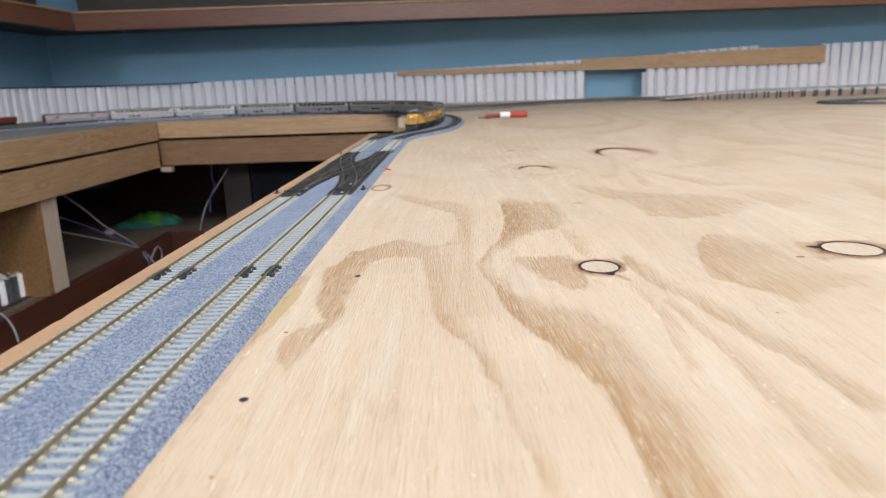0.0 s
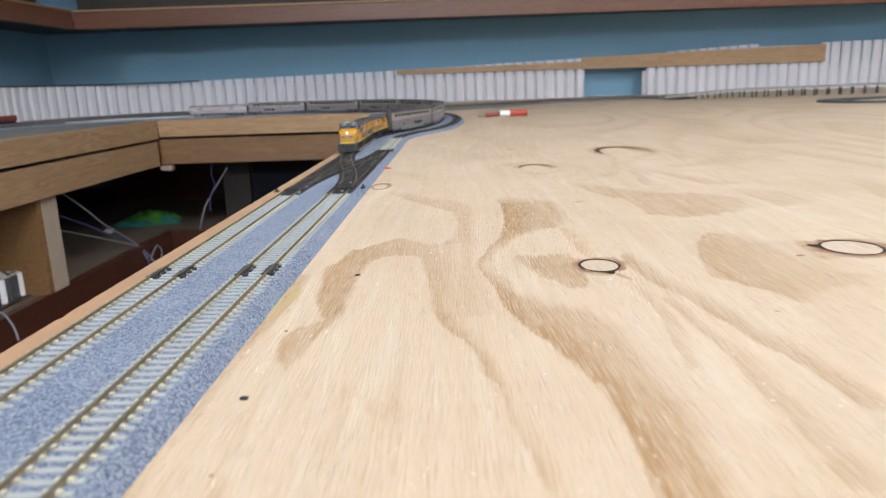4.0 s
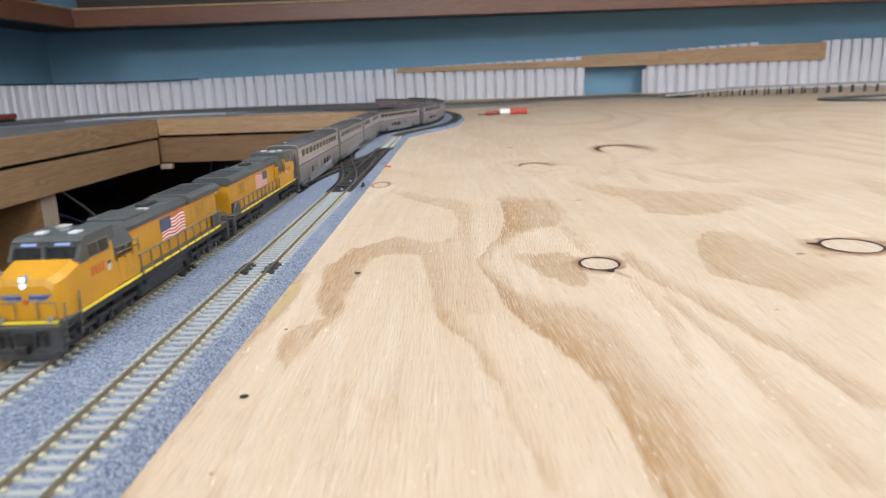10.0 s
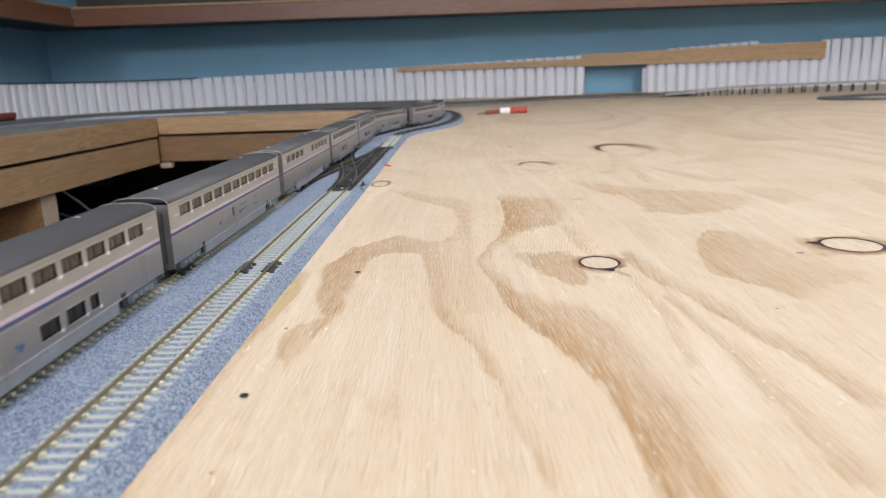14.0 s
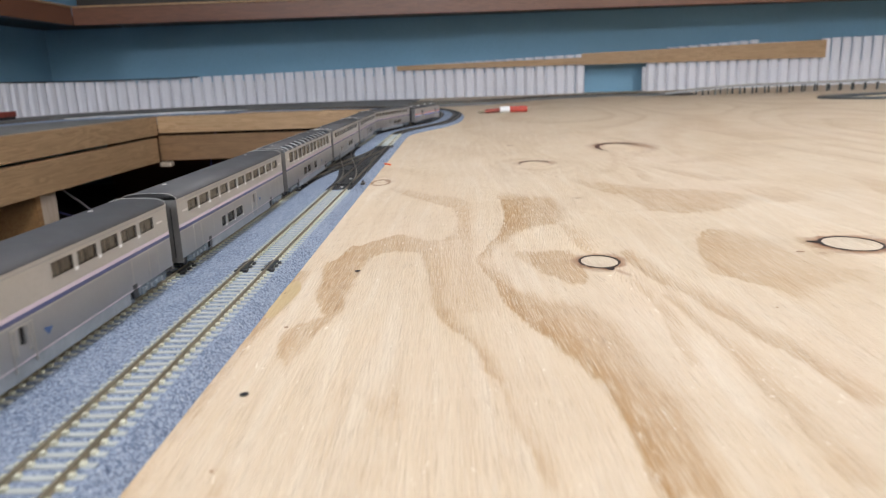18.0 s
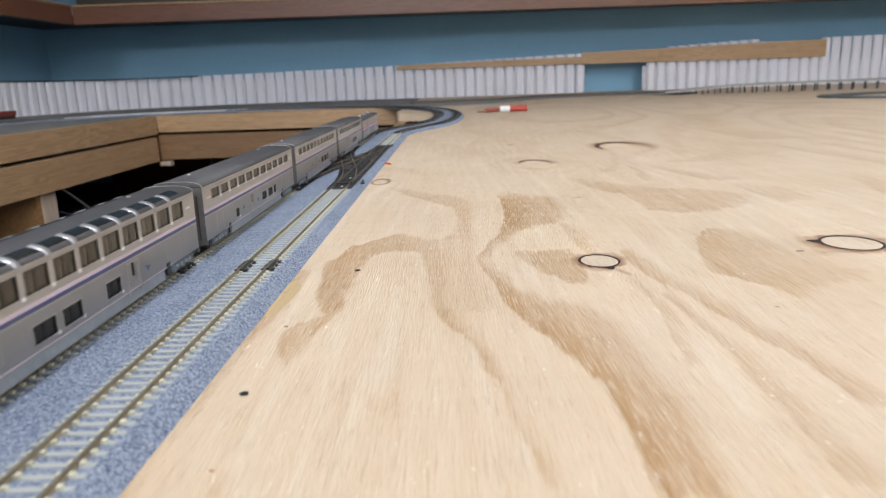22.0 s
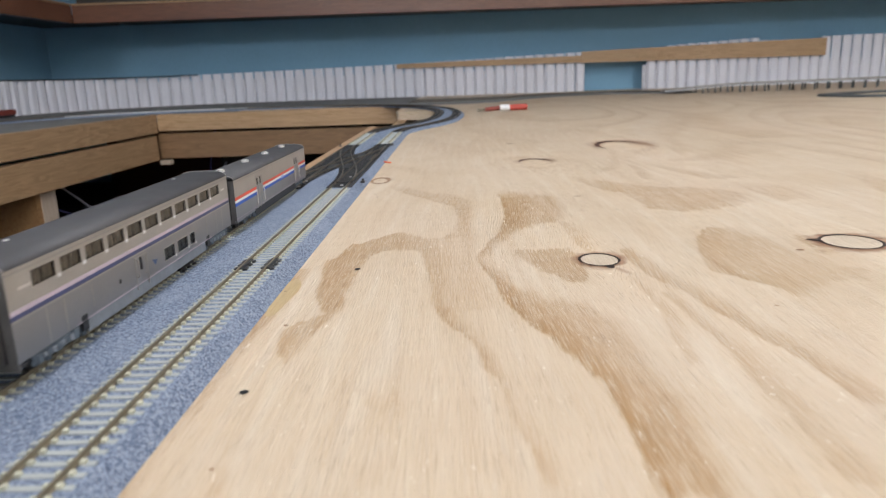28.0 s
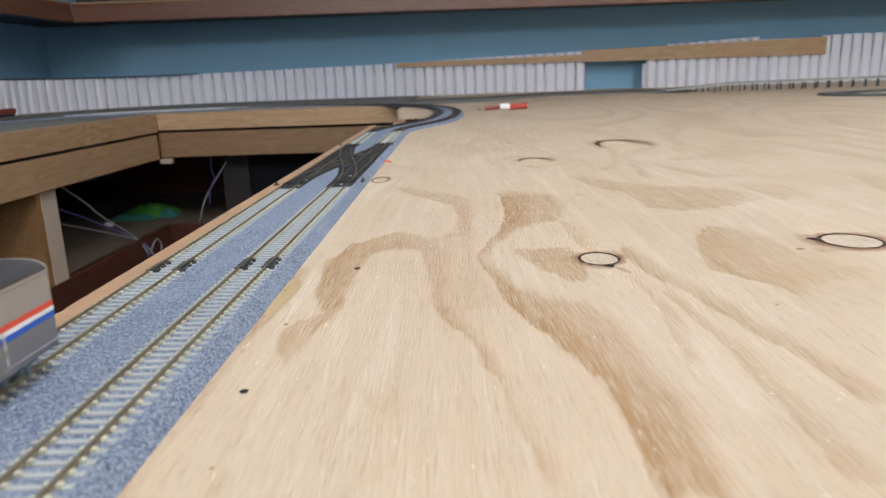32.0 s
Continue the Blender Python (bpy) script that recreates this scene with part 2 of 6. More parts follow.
def thing(name, label, category, group="", kind="", at=(0, 0, 0)):
    ob = new(name)
    ob.location = at
    ob.empty_display_size = 0.01
    return tagged(ob, label, category, group, kind)


def box(bm, x0, x1, y0, y1, z0, z1, slot=0, bevel=0.0):
    vs = [bm.verts.new(c) for c in itertools.product((x0, x1), (y0, y1), (z0, z1))]
    fs = [bm.faces.new([vs[i] for i in q]) for q in ((0, 1, 3, 2), (4, 6, 7, 5), (0, 4, 5, 1), (2, 3, 7, 6), (0, 2, 6, 4), (1, 5, 7, 3))]
    for f in fs:
        f.material_index = slot
    if bevel:
        edges = list({e for f in fs for e in f.edges})
        bmesh.ops.bevel(bm, geom=edges, offset=bevel, segments=2, affect="EDGES", profile=0.5)
    return bm


def block(*c, bevel=0.0):
    return box(bmesh.new(), *c, bevel=bevel)


def prism(bm, outline, y0, y1, slot=0):
    """A closed outline in x and z, drawn out along y."""
    a = [bm.verts.new((x, y0, z)) for x, z in outline]
    b = [bm.verts.new((x, y1, z)) for x, z in outline]
    n = len(a)
    fs = [bm.faces.new((a[i], a[(i + 1) % n], b[(i + 1) % n], b[i])) for i in range(n)]
    fs += [bm.faces.new(a[::-1]), bm.faces.new(b)]
    for f in fs:
        f.material_index = slot
    return bm


def side_prism(bm, outline, x0, x1):
    """A closed outline in y and z, drawn out along x."""
    a = [bm.verts.new((x0, y, z)) for y, z in outline]
    b = [bm.verts.new((x1, y, z)) for y, z in outline]
    n = len(a)
    for i in range(n):
        bm.faces.new((a[i], a[(i + 1) % n], b[(i + 1) % n], b[i]))
    bm.faces.new(a[::-1]), bm.faces.new(b)
    return bm


def rod(bm, a, b, r, sides=6):
    a, b = Vector(a), Vector(b)
    q = (b - a).to_track_quat("Z", "Y")
    ends = [[bm.verts.new(p + q @ Vector((r * math.cos(k * math.tau / sides), r * math.sin(k * math.tau / sides), 0))) for k in range(sides)] for p in (a, b)]
    for k in range(sides):
        bm.faces.new((ends[0][k], ends[0][(k + 1) % sides], ends[1][(k + 1) % sides], ends[1][k]))
    bm.faces.new(ends[0][::-1]), bm.faces.new(ends[1])
    return bm


def tube(points, r, sides=8, n=10):
    """A round tube along a smooth line."""
    line = smooth_line(points, n)
    bm = bmesh.new()
    rings = []
    for i, p in enumerate(line):
        d = (line[min(i + 1, len(line) - 1)] - line[max(i - 1, 0)]).normalized()
        q = d.to_track_quat("Z", "Y")
        rings.append([bm.verts.new(p + q @ Vector((r * math.cos(k * math.tau / sides), r * math.sin(k * math.tau / sides), 0))) for k in range(sides)])
    for a, b in zip(rings, rings[1:]):
        for k in range(sides):
            bm.faces.new((a[k], a[(k + 1) % sides], b[(k + 1) % sides], b[k]))
    bm.faces.new(rings[0][::-1]), bm.faces.new(rings[-1])
    for f in bm.faces:
        f.smooth = True
    return bm


def smooth_line(points, n=10):
    """Catmull-Rom through the points."""
    p = [Vector(c) for c in points]
    p = [2 * p[0] - p[1], *p, 2 * p[-1] - p[-2]]
    out = []
    for a, b, c, d in zip(p, p[1:], p[2:], p[3:]):
        for k in range(n):
            t = k / n
            out.append(0.5 * (2 * b + (c - a) * t + (2 * a - 5 * b + 4 * c - d) * t * t + (3 * b - a - 3 * c + d) * t ** 3))
    return out + [p[-2]]

# ---------------------------------------------------------------- the plan
XA, GAUGE, SPACING = -0.1074, 0.0097, 0.0325
XB = XA + SPACING
BED_TOP, TIE_TOP, RAIL_TOP = 0.00395, 0.0042, 0.0055
TABLE_X0, BENCH_X, BENCH_Y = -0.1217, -0.775, 1.800
WALL_Y, WALL_X = ROOM["y1"], ROOM["x0"]
TURN0, TURN1 = 0.440, 0.735

# The far end of the line: an S-bend, a half turn, the run along the back bench and the bend on to the side bench.
BEND = [(XA, 0.86), (-0.107, 0.895), (-0.104, 0.93), (-0.092, 0.98), (-0.074, 1.03), (-0.057, 1.08), (-0.044, 1.1395), (-0.0359, 1.2062),
        (-0.0307, 1.297), (-0.0304, 1.3926), (-0.0389, 1.4912), (-0.0637, 1.597), (-0.1061, 1.7023), (-0.1669, 1.793), (-0.247, 1.8576),
        (-0.3435, 1.901), (-0.4825, 1.9232), (-0.6369, 1.9213), (-0.772, 1.8953), (-0.8974, 1.8267), (-0.994, 1.7216), (-1.0374, 1.5913),
        (-1.0518, 1.4282), (-1.0537, 1.16)]


def line_points():
    far = [(p.x, p.y) for p in smooth_line([(x, y, 0) for x, y in BEND], 10)]
    near = [(XA, y) for y in np.arange(-2.6, BEND[0][1] - 0.001, 0.02)]
    return np.array(near + far + [(BEND[-1][0], y) for y in np.arange(1.10, -2.0, -0.05)])


def shifted(p, d):
    t = np.gradient(p, axis=0)
    t /= np.linalg.norm(t, axis=1)[:, None]
    return p + np.stack([t[:, 1], -t[:, 0]], 1) * d


LINE_A = line_points()
RUN_A = np.concatenate([[0], np.cumsum(np.linalg.norm(np.diff(LINE_A, axis=0), axis=1))]) - 2.6
LINE_B = shifted(LINE_A, SPACING)
RUN_B = np.concatenate([[0], np.cumsum(np.linalg.norm(np.diff(LINE_B, axis=0), axis=1))]) - 2.6


def on_line(u, line=LINE_A, run=RUN_A):
    """The place at the run u of a line, and the way on from there."""
    p = np.array([np.interp(u, run, line[:, 0]), np.interp(u, run, line[:, 1])])
    q = np.array([np.interp(u + 0.004, run, line[:, 0]), np.interp(u + 0.004, run, line[:, 1])])
    d = q - p
    return p, d / np.linalg.norm(d)


# ---------------------------------------------------------------- the room
def room():
    r = ROOM
    w = 0.10
    part("floor", block(r["x0"] - w, r["x1"] + w, r["y0"] - w, r["y1"] + w, r["z0"] - w, r["z0"]), M["floor"])
    tagged(bpy.data.objects["floor"], "worn grey-brown vinyl floor of the layout room", "floor", kind="structure")
    walls = (("wall_north", (r["x0"] - w, r["x1"] + w, r["y1"], r["y1"] + w), "blue", "light blue painted wall behind the benches"),
             ("wall_west", (r["x0"] - w, r["x0"], r["y0"], r["y1"]), "blue", "light blue painted side wall"),
             ("wall_east", (r["x1"], r["x1"] + w, r["y0"], r["y1"]), "plain", "plain pale painted wall"),
             ("wall_south", (r["x0"] - w, r["x1"] + w, r["y0"] - w, r["y0"]), "plain", "plain pale painted wall"))
    for name, c, m, label in walls:
        tagged(part(name, block(*c, r["z0"], r["z1"]), M[m]), label, "wall", kind="structure")
    tagged(part("ceiling", block(r["x0"] - w, r["x1"] + w, r["y0"] - w, r["y1"] + w, r["z1"], r["z1"] + w), M["ceiling"]), "matt white painted ceiling", "ceiling", kind="structure")
    for lx, ly, _ in LAMPS:
        t = thing("ceiling_light", "white batten ceiling light with two bare tubes", "ceiling light", "ceiling lights", at=(lx, ly, r["z1"] - 0.06))
        part("housing", block(-0.06, 0.06, -0.62, 0.62, 0.012, 0.06, bevel=0.004), M["ceiling"], t)
        for x in (-0.035, 0.035):
            part("tube", rod(bmesh.new(), (x, -0.59, -0.012), (x, 0.59, -0.012), 0.013, 12), M["diffuser"], t, "bright white tube")
            for y in (-0.60, 0.60):
                part("socket", block(x - 0.012, x + 0.012, y - 0.008, y + 0.008, -0.028, 0.012), M["ceiling"], t)


# ---------------------------------------------------------------- plywood
KNOTS = [(0.0532, 0.2608, 0.0074, 0.0092, 1.0), (0.0637, 0.5760, 0.0125, 0.0195, 0.86), (0.1590, 0.6810, 0.0230, 0.0460, 0.89),
         (0.1572, 0.2776, 0.0112, 0.0124, 1.0), (-0.0540, 0.4930, 0.0062, 0.0140, 0.55)]
BANDS = []


def figure_band(kind, left_tone, right_tone, left_soft, right_soft, left, right):
    """A patch of the figure between two edges that run along the sheet; edges in mm as (y, x), softness in mm."""
    BANDS.append((kind, left_tone, right_tone, left_soft, right_soft, left, right))


# outer arch
figure_band("tan", 0.72, 0.45, 1.0, 5,
            ((212.8, -44.9), (223.2, -48.8), (243.4, -51.1), (266.5, -53), (278.6, -49.3), (299.2, -46.2), (306.1, -39.8), (319.9, -29.5)),
            ((204.8, -1.8), (219, -2.9), (242.3, -2.9), (266.1, -3), (290, -5.5), (304.7, -11.9), (316.4, -21.4)))
# inside the arch
figure_band("pale", 0.04, 0.04, 2.0, 1.0,
            ((203.5, -37.3), (212.2, -37.6), (225.3, -38.3), (242.1, -37.8), (261.5, -37.8), (279, -36.6), (285.8, -29.1)),
            ((202, -6.9), (210.8, -8.5), (229.1, -10), (250.7, -11.9), (278.5, -15.7), (286, -22.5)))
# left leg
figure_band("tan", 0.62, 0.5, 1.2, 2.2,
            ((157, -43.8), (164.5, -45.1), (172.1, -48.6), (182.4, -51.2), (192.6, -51.2), (200.1, -46.1), (208.1, -42.5), (216.3, -45.6)),
            ((156.9, -42.7), (164.4, -43), (169.8, -42.9), (177.6, -42.3), (188.3, -42.1), (198.6, -40.2), (206.7, -37.8), (215.5, -37)))
# right leg
figure_band("tan", 0.82, 0.50, 0.9, 6.0,
            ((106.9, 13.1), (115, 12.9), (123.1, 11.8), (129.9, 10.6), (138.6, 9.9), (148.4, 8.3), (156.3, 5.7), (168.7, 3.4), (179.9, 1.6), (189.1, -3.6), (200, -7), (213.7, -9.1)),
            ((106.8, 16.9), (114, 16.6), (122.9, 15.4), (130.9, 14.3), (139.7, 12.6), (149.7, 11), (161.1, 9.5), (172.2, 8.3), (184.8, 5.1), (196.8, 0.9), (213.1, -1.8)))
# mottled field
figure_band("tan", 0.36, 0.26, 4, 5,
            ((204.9, -2.8), (242.8, -8), (267, -10.8), (307.5, -15.8)),
            ((203.5, 13.5), (220.8, 12), (248.4, 9.9), (269.3, 8.1), (304.3, 8.1)))
# great band
figure_band("tan", 0.90, 0.48, 0.8, 8,
            ((106.2, 32.6), (112, 33.1), (117.7, 33.6), (123.9, 33.7), (130.6, 33.5), (140, 33.3), (148.5, 33), (154.8, 32), (161.3, 29.4), (170.9, 26.5), (182.5, 24.4), (190.5, 20.6), (203.3, 16.4), (217.6, 13.6), (235.2, 11.2), (256.6, 7.7), (271.2, 7.1), (290.9, 11.8), (314.7, 17.5), (342.7, 22.5), (366.5, 24.4), (394.2, 24.4), (422, 23.8)),
            ((105.6, 47.8), (111.8, 47.7), (121.5, 48.3), (130.3, 50), (140.4, 50.7), (152.1, 50.3), (165.6, 49.9), (181.6, 48.8), (193.2, 46.9), (206.6, 40.6), (216, 30.7), (229.4, 22), (247.8, 16.2), (268.7, 13), (289.2, 17.4), (309, 24.8), (325.7, 36.8), (338.2, 52), (364.5, 56.9), (399.5, 58.1), (421.1, 51)))
# hook below the first knot
figure_band("tan", 0.6, 0.5, 2, 1.0,
            ((234.1, 36.1), (244.8, 30.6), (256.2, 25.7), (272.2, 22.2), (282.1, 26)),
            ((232, 43.5), (243.1, 46.5), (254, 46.5), (267.6, 46.1), (279.8, 45.4)))
# arm to the first knot
figure_band("tan", 0.5, 0.35, 1.5, 3,
            ((274.4, 50.2), (290.3, 49.4), (310.6, 47.8), (332.1, 47)),
            ((272, 54.9), (284.5, 55.4), (304.9, 55.4), (335.1, 54.2)))
# first ray
figure_band("tan", 0.68, 0.25, 0.8, 4,
            ((129.1, 84.9), (142, 83), (155.9, 82.6), (169.7, 79.4), (183.8, 77.9), (199.5, 74.2), (222.1, 71.2), (238.1, 66.3), (254.4, 64.4), (273.7, 64.2)),
            ((142.5, 93), (156.7, 91.5), (170.9, 89.2), (185.1, 85.3), (203.5, 83.2), (225.3, 78.6), (251.8, 73.7), (266.4, 71.7), (281.8, 69.2)))
# second ray
figure_band("tan", 0.58, 0.22, 0.9, 4,
            ((105.1, 64.3), (114.8, 65.4), (129.5, 66.3), (140.9, 66.8), (152.7, 66.8), (172, 67.4), (191.7, 66.6), (223.4, 64.2)),
            ((109.8, 73.4), (127.3, 73.5), (142.5, 74.1), (159.5, 74.2), (176.4, 74.2), (192.2, 71.9), (220.5, 68.8)))
# third ray
figure_band("tan", 0.42, 0.28, 1, 3,
            ((161.7, 54.7), (181, 57), (210.6, 58.9), (236.1, 57.9)),
            ((161.4, 59.4), (180.6, 62.2), (204.6, 64.1), (234.4, 61)))
# blob by the fourth knot
figure_band("tan", 0.66, 0.24, 1.4, 9,
            ((207.6, 105.4), (211.8, 103.9), (221.9, 100.4), (232.4, 95.3), (240.9, 89.2), (255.7, 90.3), (277.4, 96.3), (298.5, 102.4), (312.3, 112.7)),
            ((208.5, 108.4), (224.1, 124.3), (229.4, 138.8), (238.8, 144.2), (245.7, 136.6), (263.5, 134.3), (279.7, 133.1), (297.2, 129.1), (313.1, 124.4)))
# tail of the fourth knot
figure_band("tan", 0.5, 0.3, 2, 2,
            ((261.6, 135.5), (272.3, 137.5), (285.1, 138.6), (294.4, 141)),
            ((261.6, 143.3), (270.6, 144.1), (282.1, 146.1), (294.7, 147.1)))
# far cloud
figure_band("tan", 0.55, 0.45, 2.5, 6,
            ((351, 110.7), (360.9, 97.8), (381.2, 98.5), (410.1, 97.6), (429.4, 86.6), (479.3, 73.5)),
            ((354.7, 135.2), (368.4, 151.5), (397.5, 163.7), (421.9, 146), (436.4, 119.5), (470.8, 87.3)))
# far cloud, right
figure_band("tan", 0.34, 0.25, 4, 6,
            ((371.9, 170.8), (398.9, 166.9), (427.1, 164.7)),
            ((375.2, 191.7), (402.8, 198.9), (438.7, 188.3)))
# bent band
figure_band("tan", 0.6, 0.34, 2.0, 5,
            ((304.4, -9.4), (317.6, -4), (340.7, -1.6), (364.3, -1.5), (384.7, -4), (398.9, -13.2), (430.2, -30.8), (457.9, -44.5)),
            ((299.8, 9.2), (316, 8), (339.3, 7.3), (364.3, 8.6), (399.1, 6.9), (420.3, -0.8), (436.4, -17.7), (468.5, -35.9)))
# hook by the second knot
figure_band("tan", 0.32, 0.32, 3, 3,
            ((510.9, 102.8), (580.3, 125.8), (692.2, 142.1)),
            ((501.9, 114.2), (577.9, 134), (699.8, 154.2)))
# far spot
figure_band("tan", 0.45, 0.35, 2, 5,
            ((463.4, 121.2), (502.1, 126.3), (551.6, 131.1)),
            ((459.5, 127.1), (499.6, 136.4), (548.9, 140.9)))
# far line
figure_band("tan", 0.5, 0.35, 2, 8,
            ((449.2, 162.3), (477.5, 155.2), (541, 143.2)),
            ((461.2, 190.4), (481.6, 174.5), (538.5, 152.9)))
# farthest line
figure_band("tan", 0.48, 0.25, 4, 10,
            ((700.5, 289.5), (769, 293.3), (909.7, 282.1)),
            ((720.2, 359.4), (803.7, 345.3), (948.5, 316.3)))
# farthest cloud
figure_band("tan", 0.34, 0.25, 8, 10,
            ((558.6, 161.1), (598.5, 210.3), (647.4, 257.7)),
            ((543.4, 189.1), (578.8, 246.8), (630.4, 308)))
# right edge cloud
figure_band("tan", 0.4, 0.3, 3, 8,
            ((382.6, 231.8), (416.1, 239.9), (458.1, 250.8)),
            ((376.6, 253.6), (411.5, 261.7), (459.2, 269.4)))
# far loop
figure_band("tan", 0.3, 0.15, 3, 8,
            ((749.7, 10.4), (933, 31.9), (1363.6, 39.7)),
            ((719, 27.7), (926, 47.8), (1348, 63.7)))
# near stain
figure_band("tan", 0.5, 0.35, 2, 2,
            ((108.3, -46), (113.6, -45.3), (118.1, -44.9)),
            ((108.2, -41.4), (113.5, -42.2), (118.4, -43.1)))
# near streak
figure_band("tan", 0.3, 0.2, 1.5, 2,
            ((107.3, -18), (117.9, -18.7)),
            ((107.2, -14.9), (117.8, -16.8)))
# near cloud
figure_band("tan", 0.24, 0.22, 3, 1,
            ((133.4, -14.3), (140.2, -22.2), (149.5, -27.1)),
            ((133.3, -12.4), (142.4, -13.3), (150.3, -15.7)))
# near dark streak
figure_band("tan", 0.62, 0.45, 1, 3,
            ((105.2, 41.8), (112.9, 43.1), (121.7, 44.6)),
            ((105, 47), (113.7, 46.4), (122.4, 46.8)))


def lattice(x, y, seed):
    """Smooth value noise from -1 to 1, one cell a unit."""
    table = np.random.RandomState(seed).uniform(-1, 1, (64, 64))
    i, j = np.floor(x).astype(int), np.floor(y).astype(int)
    u, v = x - i, y - j
    u, v = u * u * (3 - 2 * u), v * v * (3 - 2 * v)
    i, j, k, m = i % 64, j % 64, (i + 1) % 64, (j + 1) % 64
    return (table[i, j] * (1 - u) + table[k, j] * u) * (1 - v) + (table[i, m] * (1 - u) + table[k, m] * u) * v


def edge_at(y, points):
    """The sideways place of an edge at y, through its points in a smooth line."""
    p = smooth_line([(b, a, 0) for a, b in points], 8)
    return np.interp(y, [q.y for q in p], [q.x for q in p])


def figure_of(x, y):
    """How tan the face is, how strong a knot's ring is, and the sideways place of the fibre, at each place of the sheet."""
    u = 1000 * x + 0.7 * lattice(x * 120, y * 45, 1) + 0.55 * lattice(x * 420, y * 130, 2) + 0.35 * lattice(x * 1500, y * 260, 3)
    v = 1000 * y + 3.2 * lattice(x * 260, y * 60, 4) + 2.2 * lattice(x * 900, y * 90, 5)
    tan = 0.10 * np.clip(lattice(x * 45, y * 14, 6) + 0.2, 0, 1)
    for kind, a, b, soft_a, soft_b, left, right in BANDS:
        ends = (max(left[0][0], right[0][0]) * 0.5 + min(left[0][0], right[0][0]) * 0.5, max(left[-1][0], right[-1][0]) * 0.5 + min(left[-1][0], right[-1][0]) * 0.5)
        at = np.nonzero((v > ends[0] - 4) & (v < ends[1] + 30))[0]
        if not len(at):
            continue
        p, q = u[at], v[at]
        xl, xr = edge_at(q, left), edge_at(q, right)
        xl, xr = np.minimum(xl, xr), np.maximum(xl, xr)
        grow = 1 + max(0.0, (ends[0] - 300) / 500)
        mask = np.clip((p - xl) / (soft_a * grow) + 0.3, 0, 1) * np.clip((xr - p) / (soft_b * grow) + 0.3, 0, 1)
        near = 4.0 * grow
        mask *= np.clip((q - ends[0]) / near + 0.5, 0, 1) * np.clip((ends[1] - q) / (near * (1 + max(0.0, (ends[1] - 320) / 20))) + 0.5, 0, 1)
        tone = a + (b - a) * np.clip((p - xl) / np.maximum(xr - xl, 0.5), 0, 1) ** 0.7
        if kind == "tan":
            tan[at] = np.maximum(tan[at], tone * mask)
        else:
            tan[at] = tan[at] * (1 - mask) + tone * mask
    # a yellowed margin along the roadbed
    tan = np.maximum(tan, 0.62 * np.clip(1.25 - (x + 0.0625) / 0.0046 + 0.4 * lattice(x * 300, y * 40, 7), 0, 1) * (y < 0.26))
    # beyond the near figure the sheet goes on in faint looped bands
    far = np.clip((y - 0.42) / 0.2, 0, 1) + np.clip((x - 0.24) / 0.10, 0, 1)
    ring = 1.9 * np.sin(13 * x + 1.6 * np.sin(2.4 * y + 0.4)) + 1.3 * np.sin(4.1 * y + 7.0 * x + 1.2) + 0.5 * np.sin(23 * x - 4.0 * y + 0.5) + 0.35 * lattice(x * 16, y * 6, 8)
    knot = np.zeros_like(x)
    wob = 1 + 0.05 * np.sin(900 * x) + 0.05 * np.sin(700 * y + 2)
    fibre = x + 0.0035 * np.sin(8 * y + 11 * x) + 0.0012 * np.sin(21 * y + 40 * x + 1)
    for i, (kx, ky, rx, ry, strong) in enumerate(KNOTS):
        e = np.sqrt(((x - kx) / rx) ** 2 + ((y - ky) / ry) ** 2) * wob
        turn = np.arctan2((y - ky) / ry, (x - kx) / rx)
        ring = ring + 2.2 * np.exp(-(e / 3.2) ** 2)
        fibre = fibre - (x - kx) * (1.25 * rx) ** 2 / ((x - kx) ** 2 + (0.35 * (y - ky)) ** 2 + 1.4 * rx * rx)
        if i == 1:
            turns = (0.75 * e + 0.3 * np.sin(turn)) % 1.0
            tan = np.maximum(tan, 0.34 * np.clip(1 - turns / 0.5, 0, 1) * np.clip((e - 1.3) / 0.4, 0, 1) * np.clip((4.4 - e) / 1.2, 0, 1) * np.clip(0.7 - 0.6 * np.sin(turn), 0, 1))
        gap = 1.0 if strong > 0.9 else np.clip(0.72 + 0.5 * np.sin(turn + 0.35), 0, 1)
        knot = np.maximum(knot, strong * gap * np.clip(1.0 - abs(e - 1.08) / (0.55 + 0.16 * np.sin(2 * turn + 0.5) + 0.14 * np.sin(3 * turn)), 0, 1))
        tan = tan * np.clip((e - 0.7) / 0.8, 0, 1)
    # resin run below the first knot, rust tail beside the fourth
    knot = np.maximum(knot, 0.75 * np.exp(-((x - 0.0568 - 0.35 * (0.250 - y)) / 0.0016) ** 2 - ((y - 0.246) / 0.0065) ** 2))
    knot = np.maximum(knot, 0.80 * np.exp(-((x - 0.1435) / 0.0035) ** 2 - ((y - 0.2815) / 0.0016) ** 2))
    knot = np.maximum(knot, 0.60 * np.exp(-((x - 0.1395) / 0.0016) ** 2 - ((y - 0.2645) / 0.0020) ** 2))
    saw = (ring * 0.7) % 1.0
    bands = np.where(saw < 0.12, saw / 0.12, np.clip(1 - (saw - 0.12) / 0.45, 0, 1)) * (0.38 + 0.16 * lattice(x * 9, y * 4, 9))
    return np.maximum(tan, np.clip(far, 0, 1) * bands), knot, fibre


